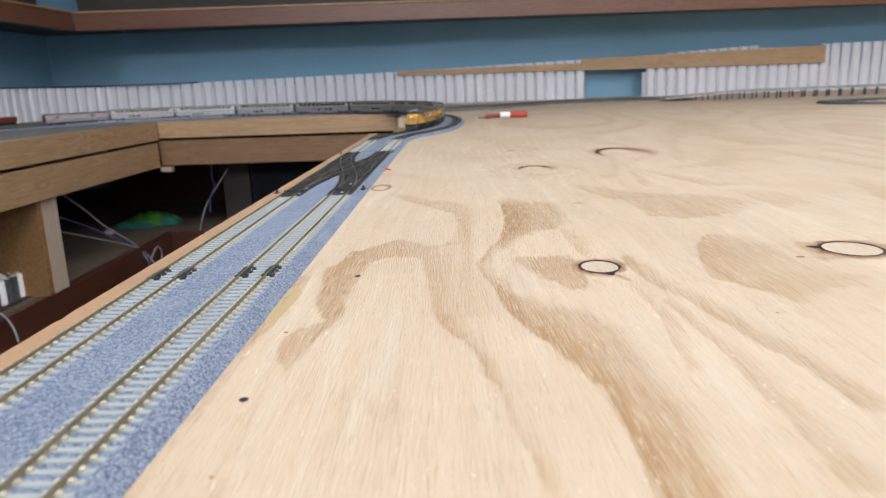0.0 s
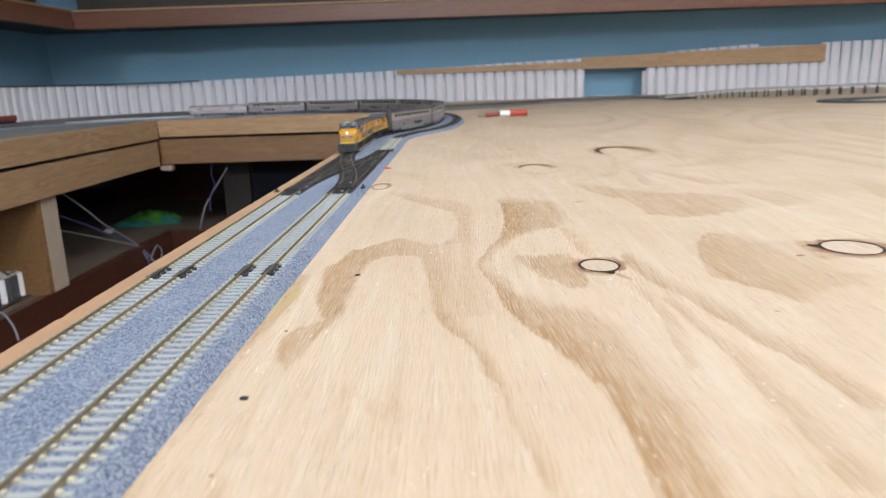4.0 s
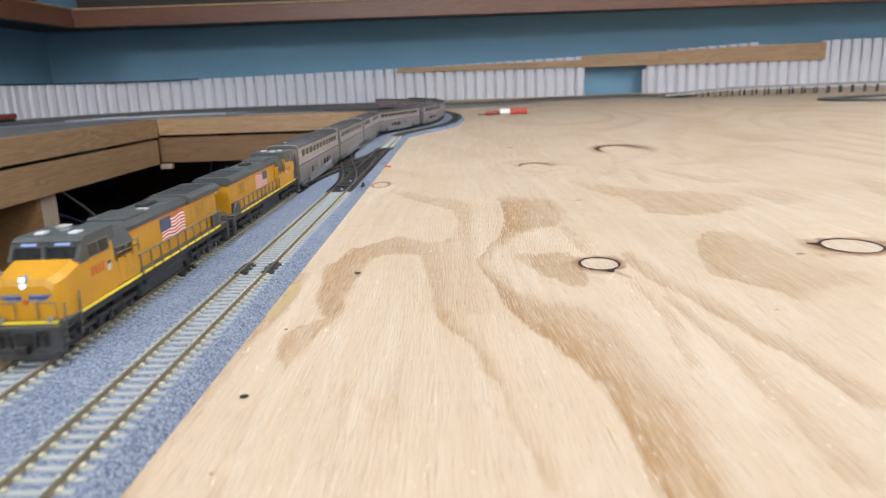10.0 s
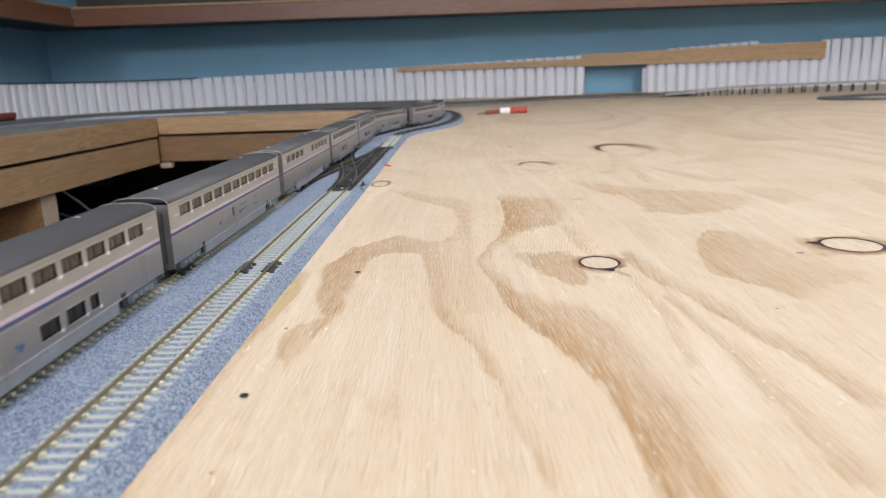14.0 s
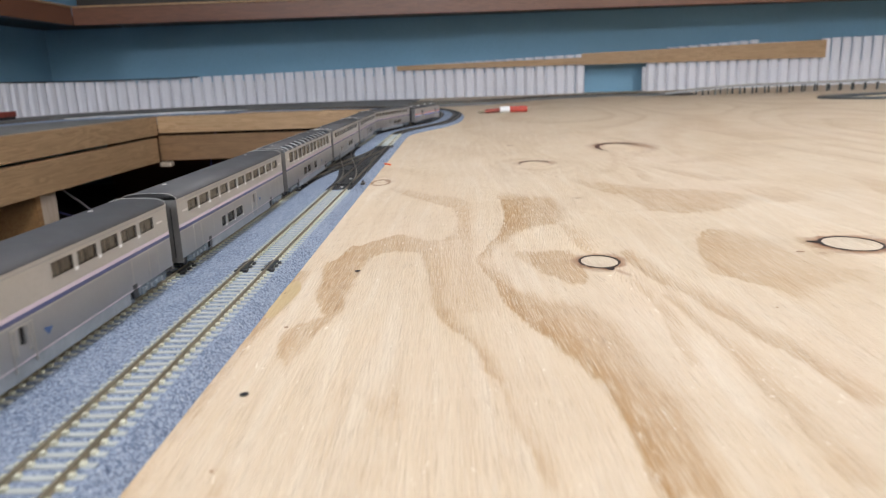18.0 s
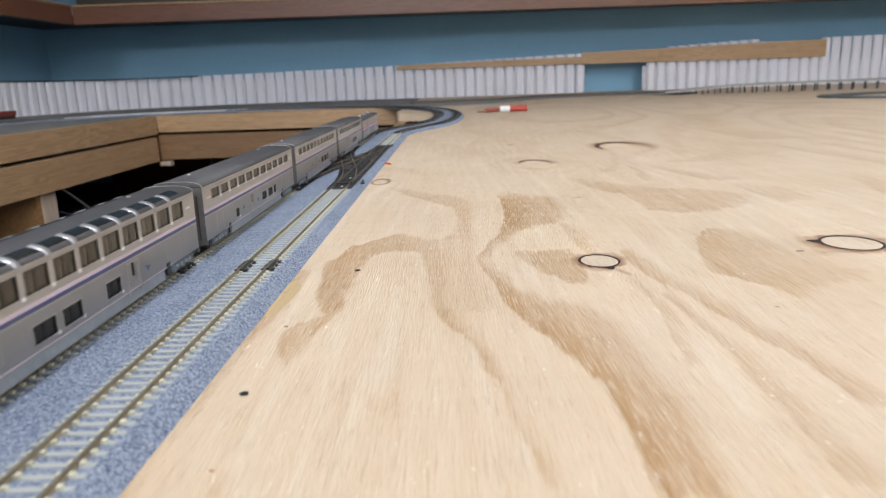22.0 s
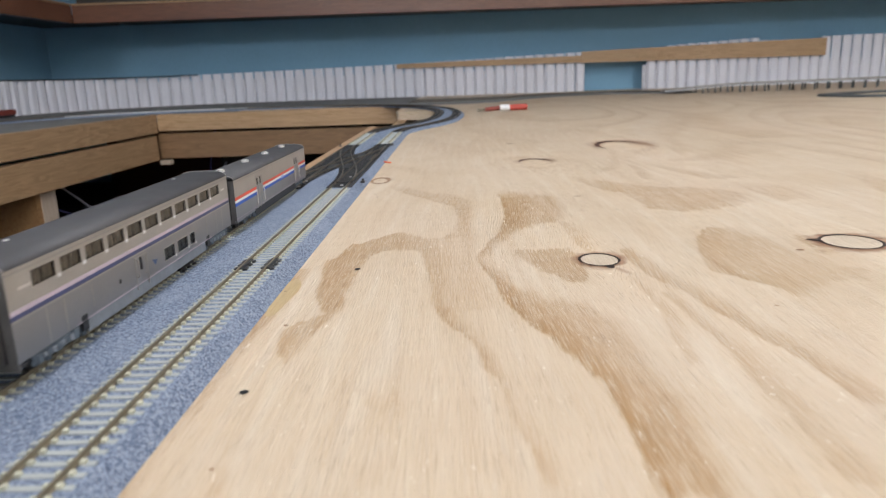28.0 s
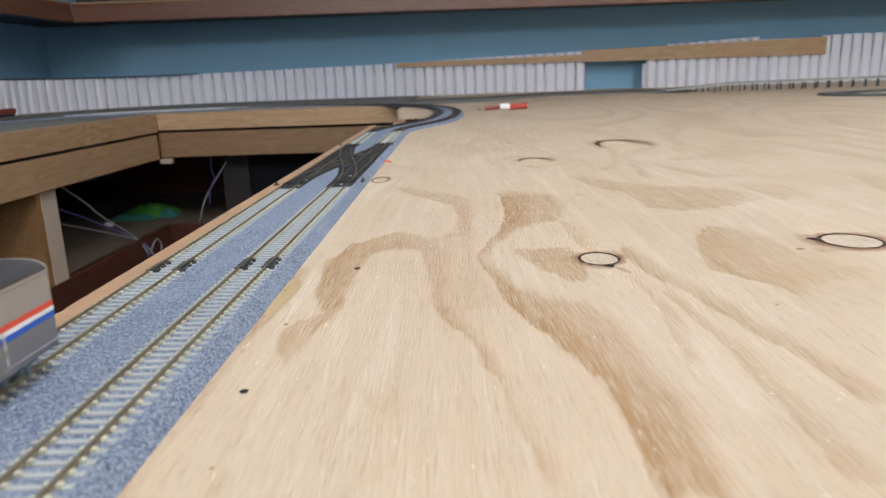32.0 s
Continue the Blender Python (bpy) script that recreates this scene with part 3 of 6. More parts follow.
def sheet():
    """The plywood top: one sheet, finely divided where it is seen close."""
    ys = [-2.62, -1.5, -0.6, -0.2, 0.0, 0.05]
    while ys[-1] < 2.62:
        ys.append(ys[-1] + max(0.0011, 0.0062 * ys[-1]))
    ys.append(WALL_Y)
    xs = [-0.0625]
    while xs[-1] < 2.5:
        xs.append(xs[-1] + 0.00085 + max(0.0, xs[-1] - 0.17) * 0.010)
    xs.append(ROOM["x1"])
    x, y = np.meshgrid(np.array(xs), np.array(ys))
    n, m = x.shape
    # the edge of the sheet follows the roadbed
    bend = shifted(LINE_A, SPACING + 0.0125)
    keep = (bend[:, 1] > 0.80) & (bend[:, 1] < 1.50) & (RUN_A < 1.6)
    left = np.interp(y[:, 0], bend[keep][:, 1], bend[keep][:, 0], left=-0.0625, right=0.012)
    left = np.where(y[:, 0] > 1.50, np.maximum(-0.128, 0.012 - (y[:, 0] - 1.50) * 3.0), left)
    x = np.where(x < 0.06, left[:, None] + (x - xs[0]) / (0.06 - xs[0]) * (0.06 - left[:, None]), x)
    top = np.stack([x.ravel(), y.ravel(), np.zeros(x.size)], 1)
    i = np.arange(n * m).reshape(n, m)
    quads = np.stack([i[:-1, :-1], i[:-1, 1:], i[1:, 1:], i[1:, :-1]], -1).reshape(-1, 4)
    rim = list(i[0]) + list(i[1:, -1]) + list(i[-1, -2::-1]) + list(i[-2:0:-1, 0])
    low = top[rim] - [0, 0, 0.018]
    base = len(top)
    k = len(rim)
    faces = quads.tolist() + [[rim[a], base + a, base + (a + 1) % k, rim[(a + 1) % k]] for a in range(k)]
    me = bpy.data.meshes.new("plywood_top")
    me.from_pydata(np.vstack([top, low]).tolist(), [], faces)
    fig, knot, fibre = figure_of(x.ravel(), y.ravel())
    for name, values in (("figure", fig), ("knot", knot), ("fibre", fibre)):
        at = me.attributes.new(name, "FLOAT", "POINT")
        at.data.foreach_set("value", np.concatenate([values, np.zeros(k)]).astype(np.float32))
    me.materials.append(M["ply"])
    return me


def edge_strip():
    """The sanded wooden edge beside the outer rail, its arris chipped here and there."""
    bm = bmesh.new()
    rnd = random.Random(11)
    rows = []
    y = -2.62
    while y < 1.02:
        chip = 0.00012 * rnd.random() + (0.0004 * rnd.random() if rnd.random() < 0.06 else 0.0) if y > 0.05 else 0.0
        rows.append([bm.verts.new(c) for c in ((TABLE_X0, y, -0.018), (TABLE_X0, y, 0.0040 - chip), (TABLE_X0 + 0.0005 + chip, y, 0.0046 - 0.3 * chip), (XA - 0.0063, y, 0.0046), (XA - 0.0058, y, 0.0041), (XA - 0.0058, y, -0.018))])
        y += 0.003 if y > 0.05 else 0.2
    for a, b in zip(rows, rows[1:]):
        for k in range(6):
            bm.faces.new((a[k], a[(k + 1) % 6], b[(k + 1) % 6], b[k]))
    bm.faces.new(rows[0]), bm.faces.new(rows[-1][::-1])
    return bm


def tabletop():
    t = thing("layout_table", "bare plywood layout table with tan figure and dark knots", "table", kind="structure")
    part("plywood_top", sheet(), M["ply"], t, "unpainted plywood sheet with knot rings and screw holes")
    part("edge_strip", edge_strip(), M["edge"], t, "sanded pinkish wood edge strip")
    part("fascia", block(TABLE_X0 - 0.001, TABLE_X0 + 0.016, -2.62, 1.80, -0.105, -0.0182), M["board_y"], t, "pine fascia board")
    for y in (-2.3, -0.9):
        for x in (0.05, 2.3):
            part("leg", block(x - 0.03, x + 0.03, y - 0.03, y + 0.03, ROOM["z0"], -0.0182), M["board_z"], t)
    for y in (-1.6, 0.3, 1.9):
        part("joist", block(-0.10, ROOM["x1"], y - 0.02, y + 0.02, -0.10, -0.0182), M["board_x"], t)


def knots():
    """Knots: a paler plug with a burnt, uneven rim; older ones show only part of the rim."""
    arcs = ((0, 360, 0.078), (5, 190, 0.100), (20, 215, 0.085), (0, 360, 0.066), (0, 360, 0.20))
    table = bpy.data.objects["layout_table"]
    for i, ((kx, ky, rx, ry, strong), (a0, a1, wide)) in enumerate(zip(KNOTS, arcs)):
        bm = bmesh.new()
        n = 96
        rows = []
        for k in range(n + 1):
            f = k / n
            a = radians(a0 + (a1 - a0) * f)
            ends = 1.0 if a1 - a0 == 360 else min(1.0, 6 * f, 6 * (1 - f)) + 0.02
            jag = noise.noise(Vector((math.cos(a) * 3.1, math.sin(a) * 3.1, 7.0 * i)))
            fine = noise.noise(Vector((math.cos(a) * 14, math.sin(a) * 14, 3.0 * i)))
            w = wide * ends * (0.95 + 0.35 * math.sin(a) + 0.6 * jag + 0.6 * fine)
            drop = 0.36 * math.exp(-((a - radians(284)) / 0.20) ** 2) * (0.9 + fine) if i == 0 else 0.0
            spike = 0.42 * math.exp(-((a - radians(160)) / 0.10) ** 2) if i == 3 else 0.0
            r0, r1 = 1.0 - max(w, 0.012), 1.0 + max(w, 0.012) * 0.7 + drop + spike
            lean = 1 + 0.03 * jag
            rows.append([bm.verts.new((kx + rx * q * lean * math.cos(a), ky + ry * q * lean * math.sin(a), 0.00022)) for q in (r0, r1)])
        for p, q in zip(rows, rows[1:]):
            bm.faces.new((p[0], q[0], q[1], p[1]))
        part("knot_rim", bm, M["burnt"] if strong > 0.9 else M["scorched"] if strong > 0.6 else M["faint"], table, "dark rim of a knot")
        if strong > 0.9:
            bm = bmesh.new()
            bm.faces.new([bm.verts.new((kx + rx * 0.985 * math.cos(a), ky + ry * 0.985 * math.sin(a), 0.00012)) for a in np.linspace(0, math.tau, 49)[:-1]])
            part("knot_plug", bm, M["plug"], table, "pale wood inside the knot")


def holes():
    """Screw holes, and the marks and drips on the plywood."""
    for x, y, r in ((-0.0509, 0.1502, 0.0011), (-0.0387, 0.2565, 0.0012), (-0.060, 0.2300, 0.0004)):
        bm = bmesh.new()
        bmesh.ops.create_circle(bm, cap_ends=True, radius=r, segments=14, matrix=Matrix.Translation((x, y, 0.0003)))
        ob = part("screw_hole", bm, M["black"])
        tagged(ob, "small dark screw hole in the plywood", "hole", "screw holes")
    for x, y, rx, ry, m in ((0.0694, 0.4048, 0.0028, 0.0010, "faint"), (0.0556, 0.7378, 0.0032, 0.0050, "faint"), (0.1321, 0.2672, 0.0021, 0.0013, "faint"), (-0.0518, 0.1959, 0.0008, 0.0008, "faint"), (0.0944, 0.2019, 0.0006, 0.0006, "faint"), (-0.0474, 0.1172, 0.0006, 0.0005, "faint")):
        bm = bmesh.new()
        bm.faces.new([bm.verts.new((x + rx * math.cos(a) * (1 + 0.3 * math.sin(2 * a + 40 * x)), y + ry * math.sin(a), 0.0001)) for a in np.linspace(0, math.tau, 17)[:-1]])
        tagged(part("wood_mark", bm, M[m]), "small brown blemish in the plywood face", "mark", "plywood blemishes")
    bm = bmesh.new()
    rod(bm, (-0.0640, 0.6060, 0.0007), (-0.0560, 0.5960, 0.0007), 0.0007)
    tagged(part("crayon_mark", bm, M["orange"]), "short orange crayon stroke on plywood", "mark")
    bm = bmesh.new()
    ring = [bm.verts.new((-0.0592 + 0.0033 * math.cos(a) * (1 + 0.2 * math.sin(3 * a)), 0.225 + 0.021 * math.sin(a), 0.0001)) for a in np.linspace(0, math.tau, 28)[:-1]]
    bm.faces.new(ring)
    tagged(part("glue_stain", bm, M["glue"]), "yellowish dried glue stain beside the roadbed", "stain")


# ---------------------------------------------------------------- benches
def benches():
    x, y = BENCH_X, BENCH_Y
    t = thing("side_bench", "pine-faced side bench carrying the return track", "bench", kind="structure")
    part("bench_top", block(WALL_X, x, -2.4, WALL_Y, -0.018, 0.0), M["ballast"], t)
    part("upper_board", block(x, x + 0.018, -2.4, y, -0.0455, 0.0010, bevel=0.0015), M["board_y"], t, "pine fascia board")
    part("lower_board", block(x - 0.004, x + 0.014, -2.4, y, -0.1135, -0.0520, bevel=0.0015), M["board_y"], t, "pine rail board under the fascia")
    part("post", block(x - 0.018, x + 0.0, 1.283, 1.333, -0.296, -0.1137, bevel=0.001), M["board_z"], t, "pale upright pine post")
    part("end_panel", block(x - 0.42, x - 0.0008, 1.268, 1.2825, -0.296, -0.1137), M["panel"], t, "bare brown wooden side panel")
    t = thing("back_bench", "pine-faced back bench along the blue wall", "bench", kind="structure")
    part("bench_top", block(x + 0.0005, -0.128, y + 0.0005, WALL_Y, -0.0182, -0.0002), M["ballast"], t)
    part("upper_board", block(x + 0.0185, TABLE_X0 - 0.0015, y, y + 0.018, -0.0410, 0.0010, bevel=0.0015), M["board_x"], t, "pine fascia board")
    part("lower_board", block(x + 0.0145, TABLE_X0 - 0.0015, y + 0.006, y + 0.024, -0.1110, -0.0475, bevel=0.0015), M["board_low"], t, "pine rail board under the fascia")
    part("corner_panel", block(-0.56, -0.1285, y + 0.0185, 1.915, -0.0002, 0.0010), M["bench"], t, "bare plywood panel at the bench front")
    part("corner_block", block(x + 0.014, x + 0.042, y - 0.004, y + 0.020, -0.1260, -0.1140, bevel=0.002), M["board_z"], t, "small pale corner block")
    # hollow below with the lower shelf; drape and upright panel coloured near-black for its shade
    s = thing("lower_shelf", "long brown shelf with a dark stained front", "shelf", kind="structure")
    part("shelf_board", block(WALL_X, x - 0.022, -2.4, WALL_Y, -0.314, -0.2965), M["shelf"], s)
    part("shelf_wing", block(x - 0.0215, 0.6, 1.870, WALL_Y, -0.314, -0.2965), M["shelf"], s)
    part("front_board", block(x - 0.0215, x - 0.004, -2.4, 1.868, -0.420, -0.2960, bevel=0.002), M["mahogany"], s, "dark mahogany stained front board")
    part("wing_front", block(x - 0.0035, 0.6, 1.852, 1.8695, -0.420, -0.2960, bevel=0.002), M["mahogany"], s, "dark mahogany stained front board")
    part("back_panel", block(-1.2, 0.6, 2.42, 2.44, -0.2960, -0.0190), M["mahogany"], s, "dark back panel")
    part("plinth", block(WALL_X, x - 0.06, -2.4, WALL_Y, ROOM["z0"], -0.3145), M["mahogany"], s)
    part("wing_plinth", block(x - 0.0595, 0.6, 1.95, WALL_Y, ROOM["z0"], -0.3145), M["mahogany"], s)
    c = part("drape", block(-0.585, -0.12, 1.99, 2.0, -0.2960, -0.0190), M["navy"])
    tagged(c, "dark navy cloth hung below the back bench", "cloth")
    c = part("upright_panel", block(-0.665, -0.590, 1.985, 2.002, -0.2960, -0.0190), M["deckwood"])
    tagged(c, "dark brown upright panel under the bench", "panel")


def upper_deck():
    """The deck above: a red-brown beam round it, a bare underside with the shadow gap in its colour."""
    t = thing("upper_deck", "overhead deck with a red-brown stained beam", "deck", kind="structure")
    turn = radians(1.8)
    ox, oy, z = -1.232, 2.386, 0.279
    c, s = math.cos(turn), math.sin(turn)

    def bar(a0, a1, b0, b1, z0, z1, bevel=0.0):
        bm = block(a0, a1, b0, b1, z0, z1, bevel=bevel)
        bmesh.ops.transform(bm, matrix=Matrix.Translation((ox, oy, 0)) @ Matrix.Rotation(turn, 4, "Z"), verts=bm.verts)
        return bm
    part("front_beam", bar(-0.004, 3.6, 0, 0.025, z, z + 0.055, 0.002), M["redwood"], t, "red-brown stained wooden beam")
    part("beam_edge", bar(-0.004, 3.6, -0.004, 0.027, z + 0.0552, z + 0.060), M["board_x"], t, "thin pale top edge")
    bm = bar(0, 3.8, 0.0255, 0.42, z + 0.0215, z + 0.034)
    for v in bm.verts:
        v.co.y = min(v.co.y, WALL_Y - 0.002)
    part("underside", bm, M["deckwood"], t, "board underside toned near-black for shade")
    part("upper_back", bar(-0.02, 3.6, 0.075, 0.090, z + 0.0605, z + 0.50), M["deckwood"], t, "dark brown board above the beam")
    part("side_beam", block(-1.262, -1.236, -2.4, 2.385, z, z + 0.055, bevel=0.002), M["redwood"], t, "red-brown stained wooden beam")
    part("side_edge", block(-1.264, -1.232, -2.4, 2.384, z + 0.0552, z + 0.060), M["board_y"], t, "thin pale top edge")
    part("side_underside", block(WALL_X, -1.2625, -2.4, WALL_Y, z + 0.0213, z + 0.0338), M["deckwood"], t, "board underside toned near-black for shade")
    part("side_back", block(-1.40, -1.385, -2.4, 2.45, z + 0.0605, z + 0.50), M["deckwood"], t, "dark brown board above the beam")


def panelling():
    """White fluted panels that stand along the walls behind the track, and the wood strip on them."""
    t = thing("white_panelling", "low white fluted panelling along the blue wall", "panelling", kind="structure")
    pitch = 0.0375
    line = [(-1.30, y) for y in np.arange(0.4, 2.05, 0.05)]
    for a in np.linspace(0.1, 1.47, 14):
        line.append((-1.30 + 0.55 * (1 - math.cos(a)), 2.05 + 0.64 * math.sin(a)))
    line += [(x, 2.71) for x in np.arange(-0.70, 2.5, 0.05)]
    line = np.array(line)
    run = np.concatenate([[0], np.cumsum(np.linalg.norm(np.diff(line, axis=0), axis=1))])
    rnd = random.Random(5)
    u = 0.0
    while u < run[-1] - pitch:
        a = np.array([np.interp(u, run, line[:, k]) for k in (0, 1)])
        b = np.array([np.interp(u + pitch, run, line[:, k]) for k in (0, 1)])
        u += pitch
        mid = (a + b) / 2
        if 0.485 < mid[0] < 0.705 and mid[1] > 2.5:
            continue
        top = float(np.interp(mid[0], (-1.3, -1.1, -0.22, 0.47, 0.60, 0.75, 0.80, 1.13, 1.14, 1.36, 1.37, 2.4), (0.105, 0.104, 0.120, 0.1410, 0.142, 0.142, 0.154, 0.171, 0.160, 0.161, 0.168, 0.180)))
        if mid[0] < -1.0:
            top = 0.100
        d = (b - a) / np.linalg.norm(b - a)
        o = np.array([d[1], -d[0]])
        bm = bmesh.new()
        w = pitch / 2 - 0.0024
        lean = rnd.uniform(-0.0012, 0.0012)
        foot = [mid + d * s * w + o * q for s, q in ((-1, 0.0), (-0.58, 0.0055), (0.58, 0.0055), (1, 0.0))]
        lo = [bm.verts.new((p[0], p[1], 0.0)) for p in foot]
        hi = [bm.verts.new((p[0] + o[0] * lean, p[1] + o[1] * lean, top)) for p in foot]
        for k in range(3):
            bm.faces.new((lo[k], lo[k + 1], hi[k + 1], hi[k]))
        back = [bm.verts.new((p[0] - o[0] * 0.003, p[1] - o[1] * 0.003, z)) for p, z in ((foot[0], 0), (foot[3], 0), (foot[3], top), (foot[0], top))]
        bm.faces.new(back)
        bm.faces.new((hi[0], hi[1], hi[2], hi[3], back[2], back[3]))
        bm.faces.new((lo[3], lo[2], lo[1], lo[0], back[0], back[1]))
        bm.faces.new((lo[0], hi[0], back[3], back[0]))
        bm.faces.new((hi[3], lo[3], back[1], back[2]))
        part("panel", bm, M["white"], t)
    bm = bmesh.new()
    for p, q in zip(line, line[1:]):
        if 0.475 < (p[0] + q[0]) / 2 < 0.715 and p[1] > 2.5:
            continue
        d = (q - p) / np.linalg.norm(q - p)
        o = np.array([-d[1], d[0]]) * 0.0035
        top = 0.088
        vs = [bm.verts.new((*(r + o * k), z)) for k in (1, 2) for r, z in ((p, 0), (q, 0), (q, top), (p, top))]
        bm.faces.new(vs[:4]), bm.faces.new(vs[4:]), bm.faces.new((vs[3], vs[2], vs[6], vs[7]))
    part("backing", bm, M["groove"], t, "grey backing in the grooves")

    s = thing("wood_strip", "raw pine strip fixed along the white panelling", "strip")
    for x0, x1, zl0, zl1, zr0, zr1, name in ((-0.212, 0.4715, 0.105, 0.121, 0.104, 0.129, "strip_thin"), (0.472, 1.361, 0.102, 0.143, 0.100, 0.162, "strip_wide")):
        bm = bmesh.new()
        vs = [bm.verts.new(c) for y in (2.694, 2.7055) for c in ((x0, y, zl0), (x1, y, zr0), (x1, y, zr1), (x0, y, zl1))]
        for q in ((0, 1, 2, 3), (7, 6, 5, 4), (0, 4, 5, 1), (1, 5, 6, 2), (2, 6, 7, 3), (3, 7, 4, 0)):
            bm.faces.new([vs[i] for i in q])
        part(name, bm, M["board_x"], s)
    # a cable along the top edge
    c = part("cable", tube([(-1.30, 1.2, 0.1012), (-1.295, 2.05, 0.1012), (-1.22, 2.36, 0.1014), (-1.08, 2.52, 0.1030), (-0.93, 2.62, 0.1060)], 0.0022), M["black"])
    tagged(c, "thin black cable lying along the panelling top", "cable")


room()
tabletop()
holes()
knots()
benches()
upper_deck()
panelling()

# ---------------------------------------------------------------- track
def ribbon(line, d0, d1, z0, z1, bevel=0.0015, slope=0.0015):
    """A flat bed along a line, between two offsets from it."""
    bm = bmesh.new()
    cols = [(d0, z0), (d0 + bevel, z1), (d1 - slope, z1), (d1, z0)]
    rows = [shifted(line, d) for d, _ in cols]
    vs = [[bm.verts.new((*rows[k][i], cols[k][1])) for k in range(4)] for i in range(len(line))]
    for a, b in zip(vs, vs[1:]):
        for k in range(3):
            bm.faces.new((a[k], a[k + 1], b[k + 1], b[k]))
    bm.faces.new(vs[0]), bm.faces.new(vs[-1][::-1])
    return bm


RAIL_SHAPE = [(-0.62, 0), (-0.62, 0.20), (-0.17, 0.32), (-0.17, 0.85), (-0.30, 0.95), (-0.30, 1.23), (-0.18, 1.32), (0.18, 1.32), (0.30, 1.23), (0.30, 0.95), (0.17, 0.85), (0.17, 0.32), (0.62, 0.20), (0.62, 0)]


def rail_along(pts):
    """A rail with foot, web and head; the running face is another material."""
    bm = bmesh.new()
    pts = np.array(pts)
    t = np.gradient(pts, axis=0)
    t /= np.linalg.norm(t, axis=1)[:, None]
    n = np.stack([t[:, 1], -t[:, 0]], 1)
    vs = [[bm.verts.new((*(p + q * x * MM), RAIL_TOP - 0.00132 + z * MM)) for x, z in RAIL_SHAPE] for p, q in zip(pts, n)]
    m = len(RAIL_SHAPE)
    for a, b in zip(vs, vs[1:]):
        for k in range(m - 1):
            f = bm.faces.new((a[k], a[k + 1], b[k + 1], b[k]))
            f.material_index = 1 if k in (6,) else 0
    bm.faces.new(vs[0][::-1]), bm.faces.new(vs[-1])
    return bm


def tie_mesh(x0=-8.4, x1=8.4, wide=1.85, clips=True, name="tie"):
    bm = bmesh.new()
    h = TIE_TOP - BED_TOP + 0.0004
    box(bm, x0 * MM, x1 * MM, -wide / 2 * MM, wide / 2 * MM, -h, 0)
    top = [v for v in bm.verts if v.co.z > -1e-6]
    for v in top:
        v.co.y *= 0.82
        v.co.x *= 0.985
    if clips:
        for c in (-4.85, 4.85):
            for s in (-1, 1):
                a, b = sorted((c + s * 0.60, c + s * 1.65))
                box(bm, a * MM, b * MM, -0.58 * MM, 0.58 * MM, 0, 0.62 * MM, slot=1)
    return bm


def place_pieces(name, me, spots, parent):
    for x, y, a in spots:
        ob = new(name, me)
        ob.parent = parent
        ob.matrix_basis = Matrix.Translation((x, y, TIE_TOP)) @ Matrix.Rotation(a, 4, "Z")


def joined(name, me, spots, parent, label=""):
    """Many alike pieces far off, in one mesh."""
    co = np.empty(len(me.vertices) * 3)
    me.vertices.foreach_get("co", co)
    co = co.reshape(-1, 3)
    polys = [list(p.vertices) for p in me.polygons]
    vs, fs = [], []
    for x, y, a in spots:
        k = len(vs)
        c, s = math.cos(a), math.sin(a)
        vs += [(x + c * p[0] - s * p[1], y + s * p[0] + c * p[1], TIE_TOP + p[2]) for p in co]
        fs += [[k + i for i in q] for q in polys]
    out = bpy.data.meshes.new(name)
    out.from_pydata(vs, [], fs)
    for m in me.materials:
        out.materials.append(m)
    slots = [0] * len(me.polygons)
    me.polygons.foreach_get("material_index", slots)
    out.polygons.foreach_set("material_index", slots * len(spots))
    return tagged(part(name, out, None, parent, label), kind="stuff")


TIE_PITCH = 0.00391


def tie_spots(u0, u1, line, run):
    out = []
    for u in np.arange(u0, u1, TIE_PITCH):
        p, d = on_line(u, line, run)
        out.append((p[0], p[1], math.atan2(-d[0], d[1])))
    return out


def cross(y):
    """The sideways place of the crossover line at y: from the inner track over to the outer one."""
    s = min(1.0, max(0.0, (y - (TURN0 + 0.020)) / (TURN1 - TURN0 - 0.040)))
    return XA + SPACING * (s * s * (3 - 2 * s))


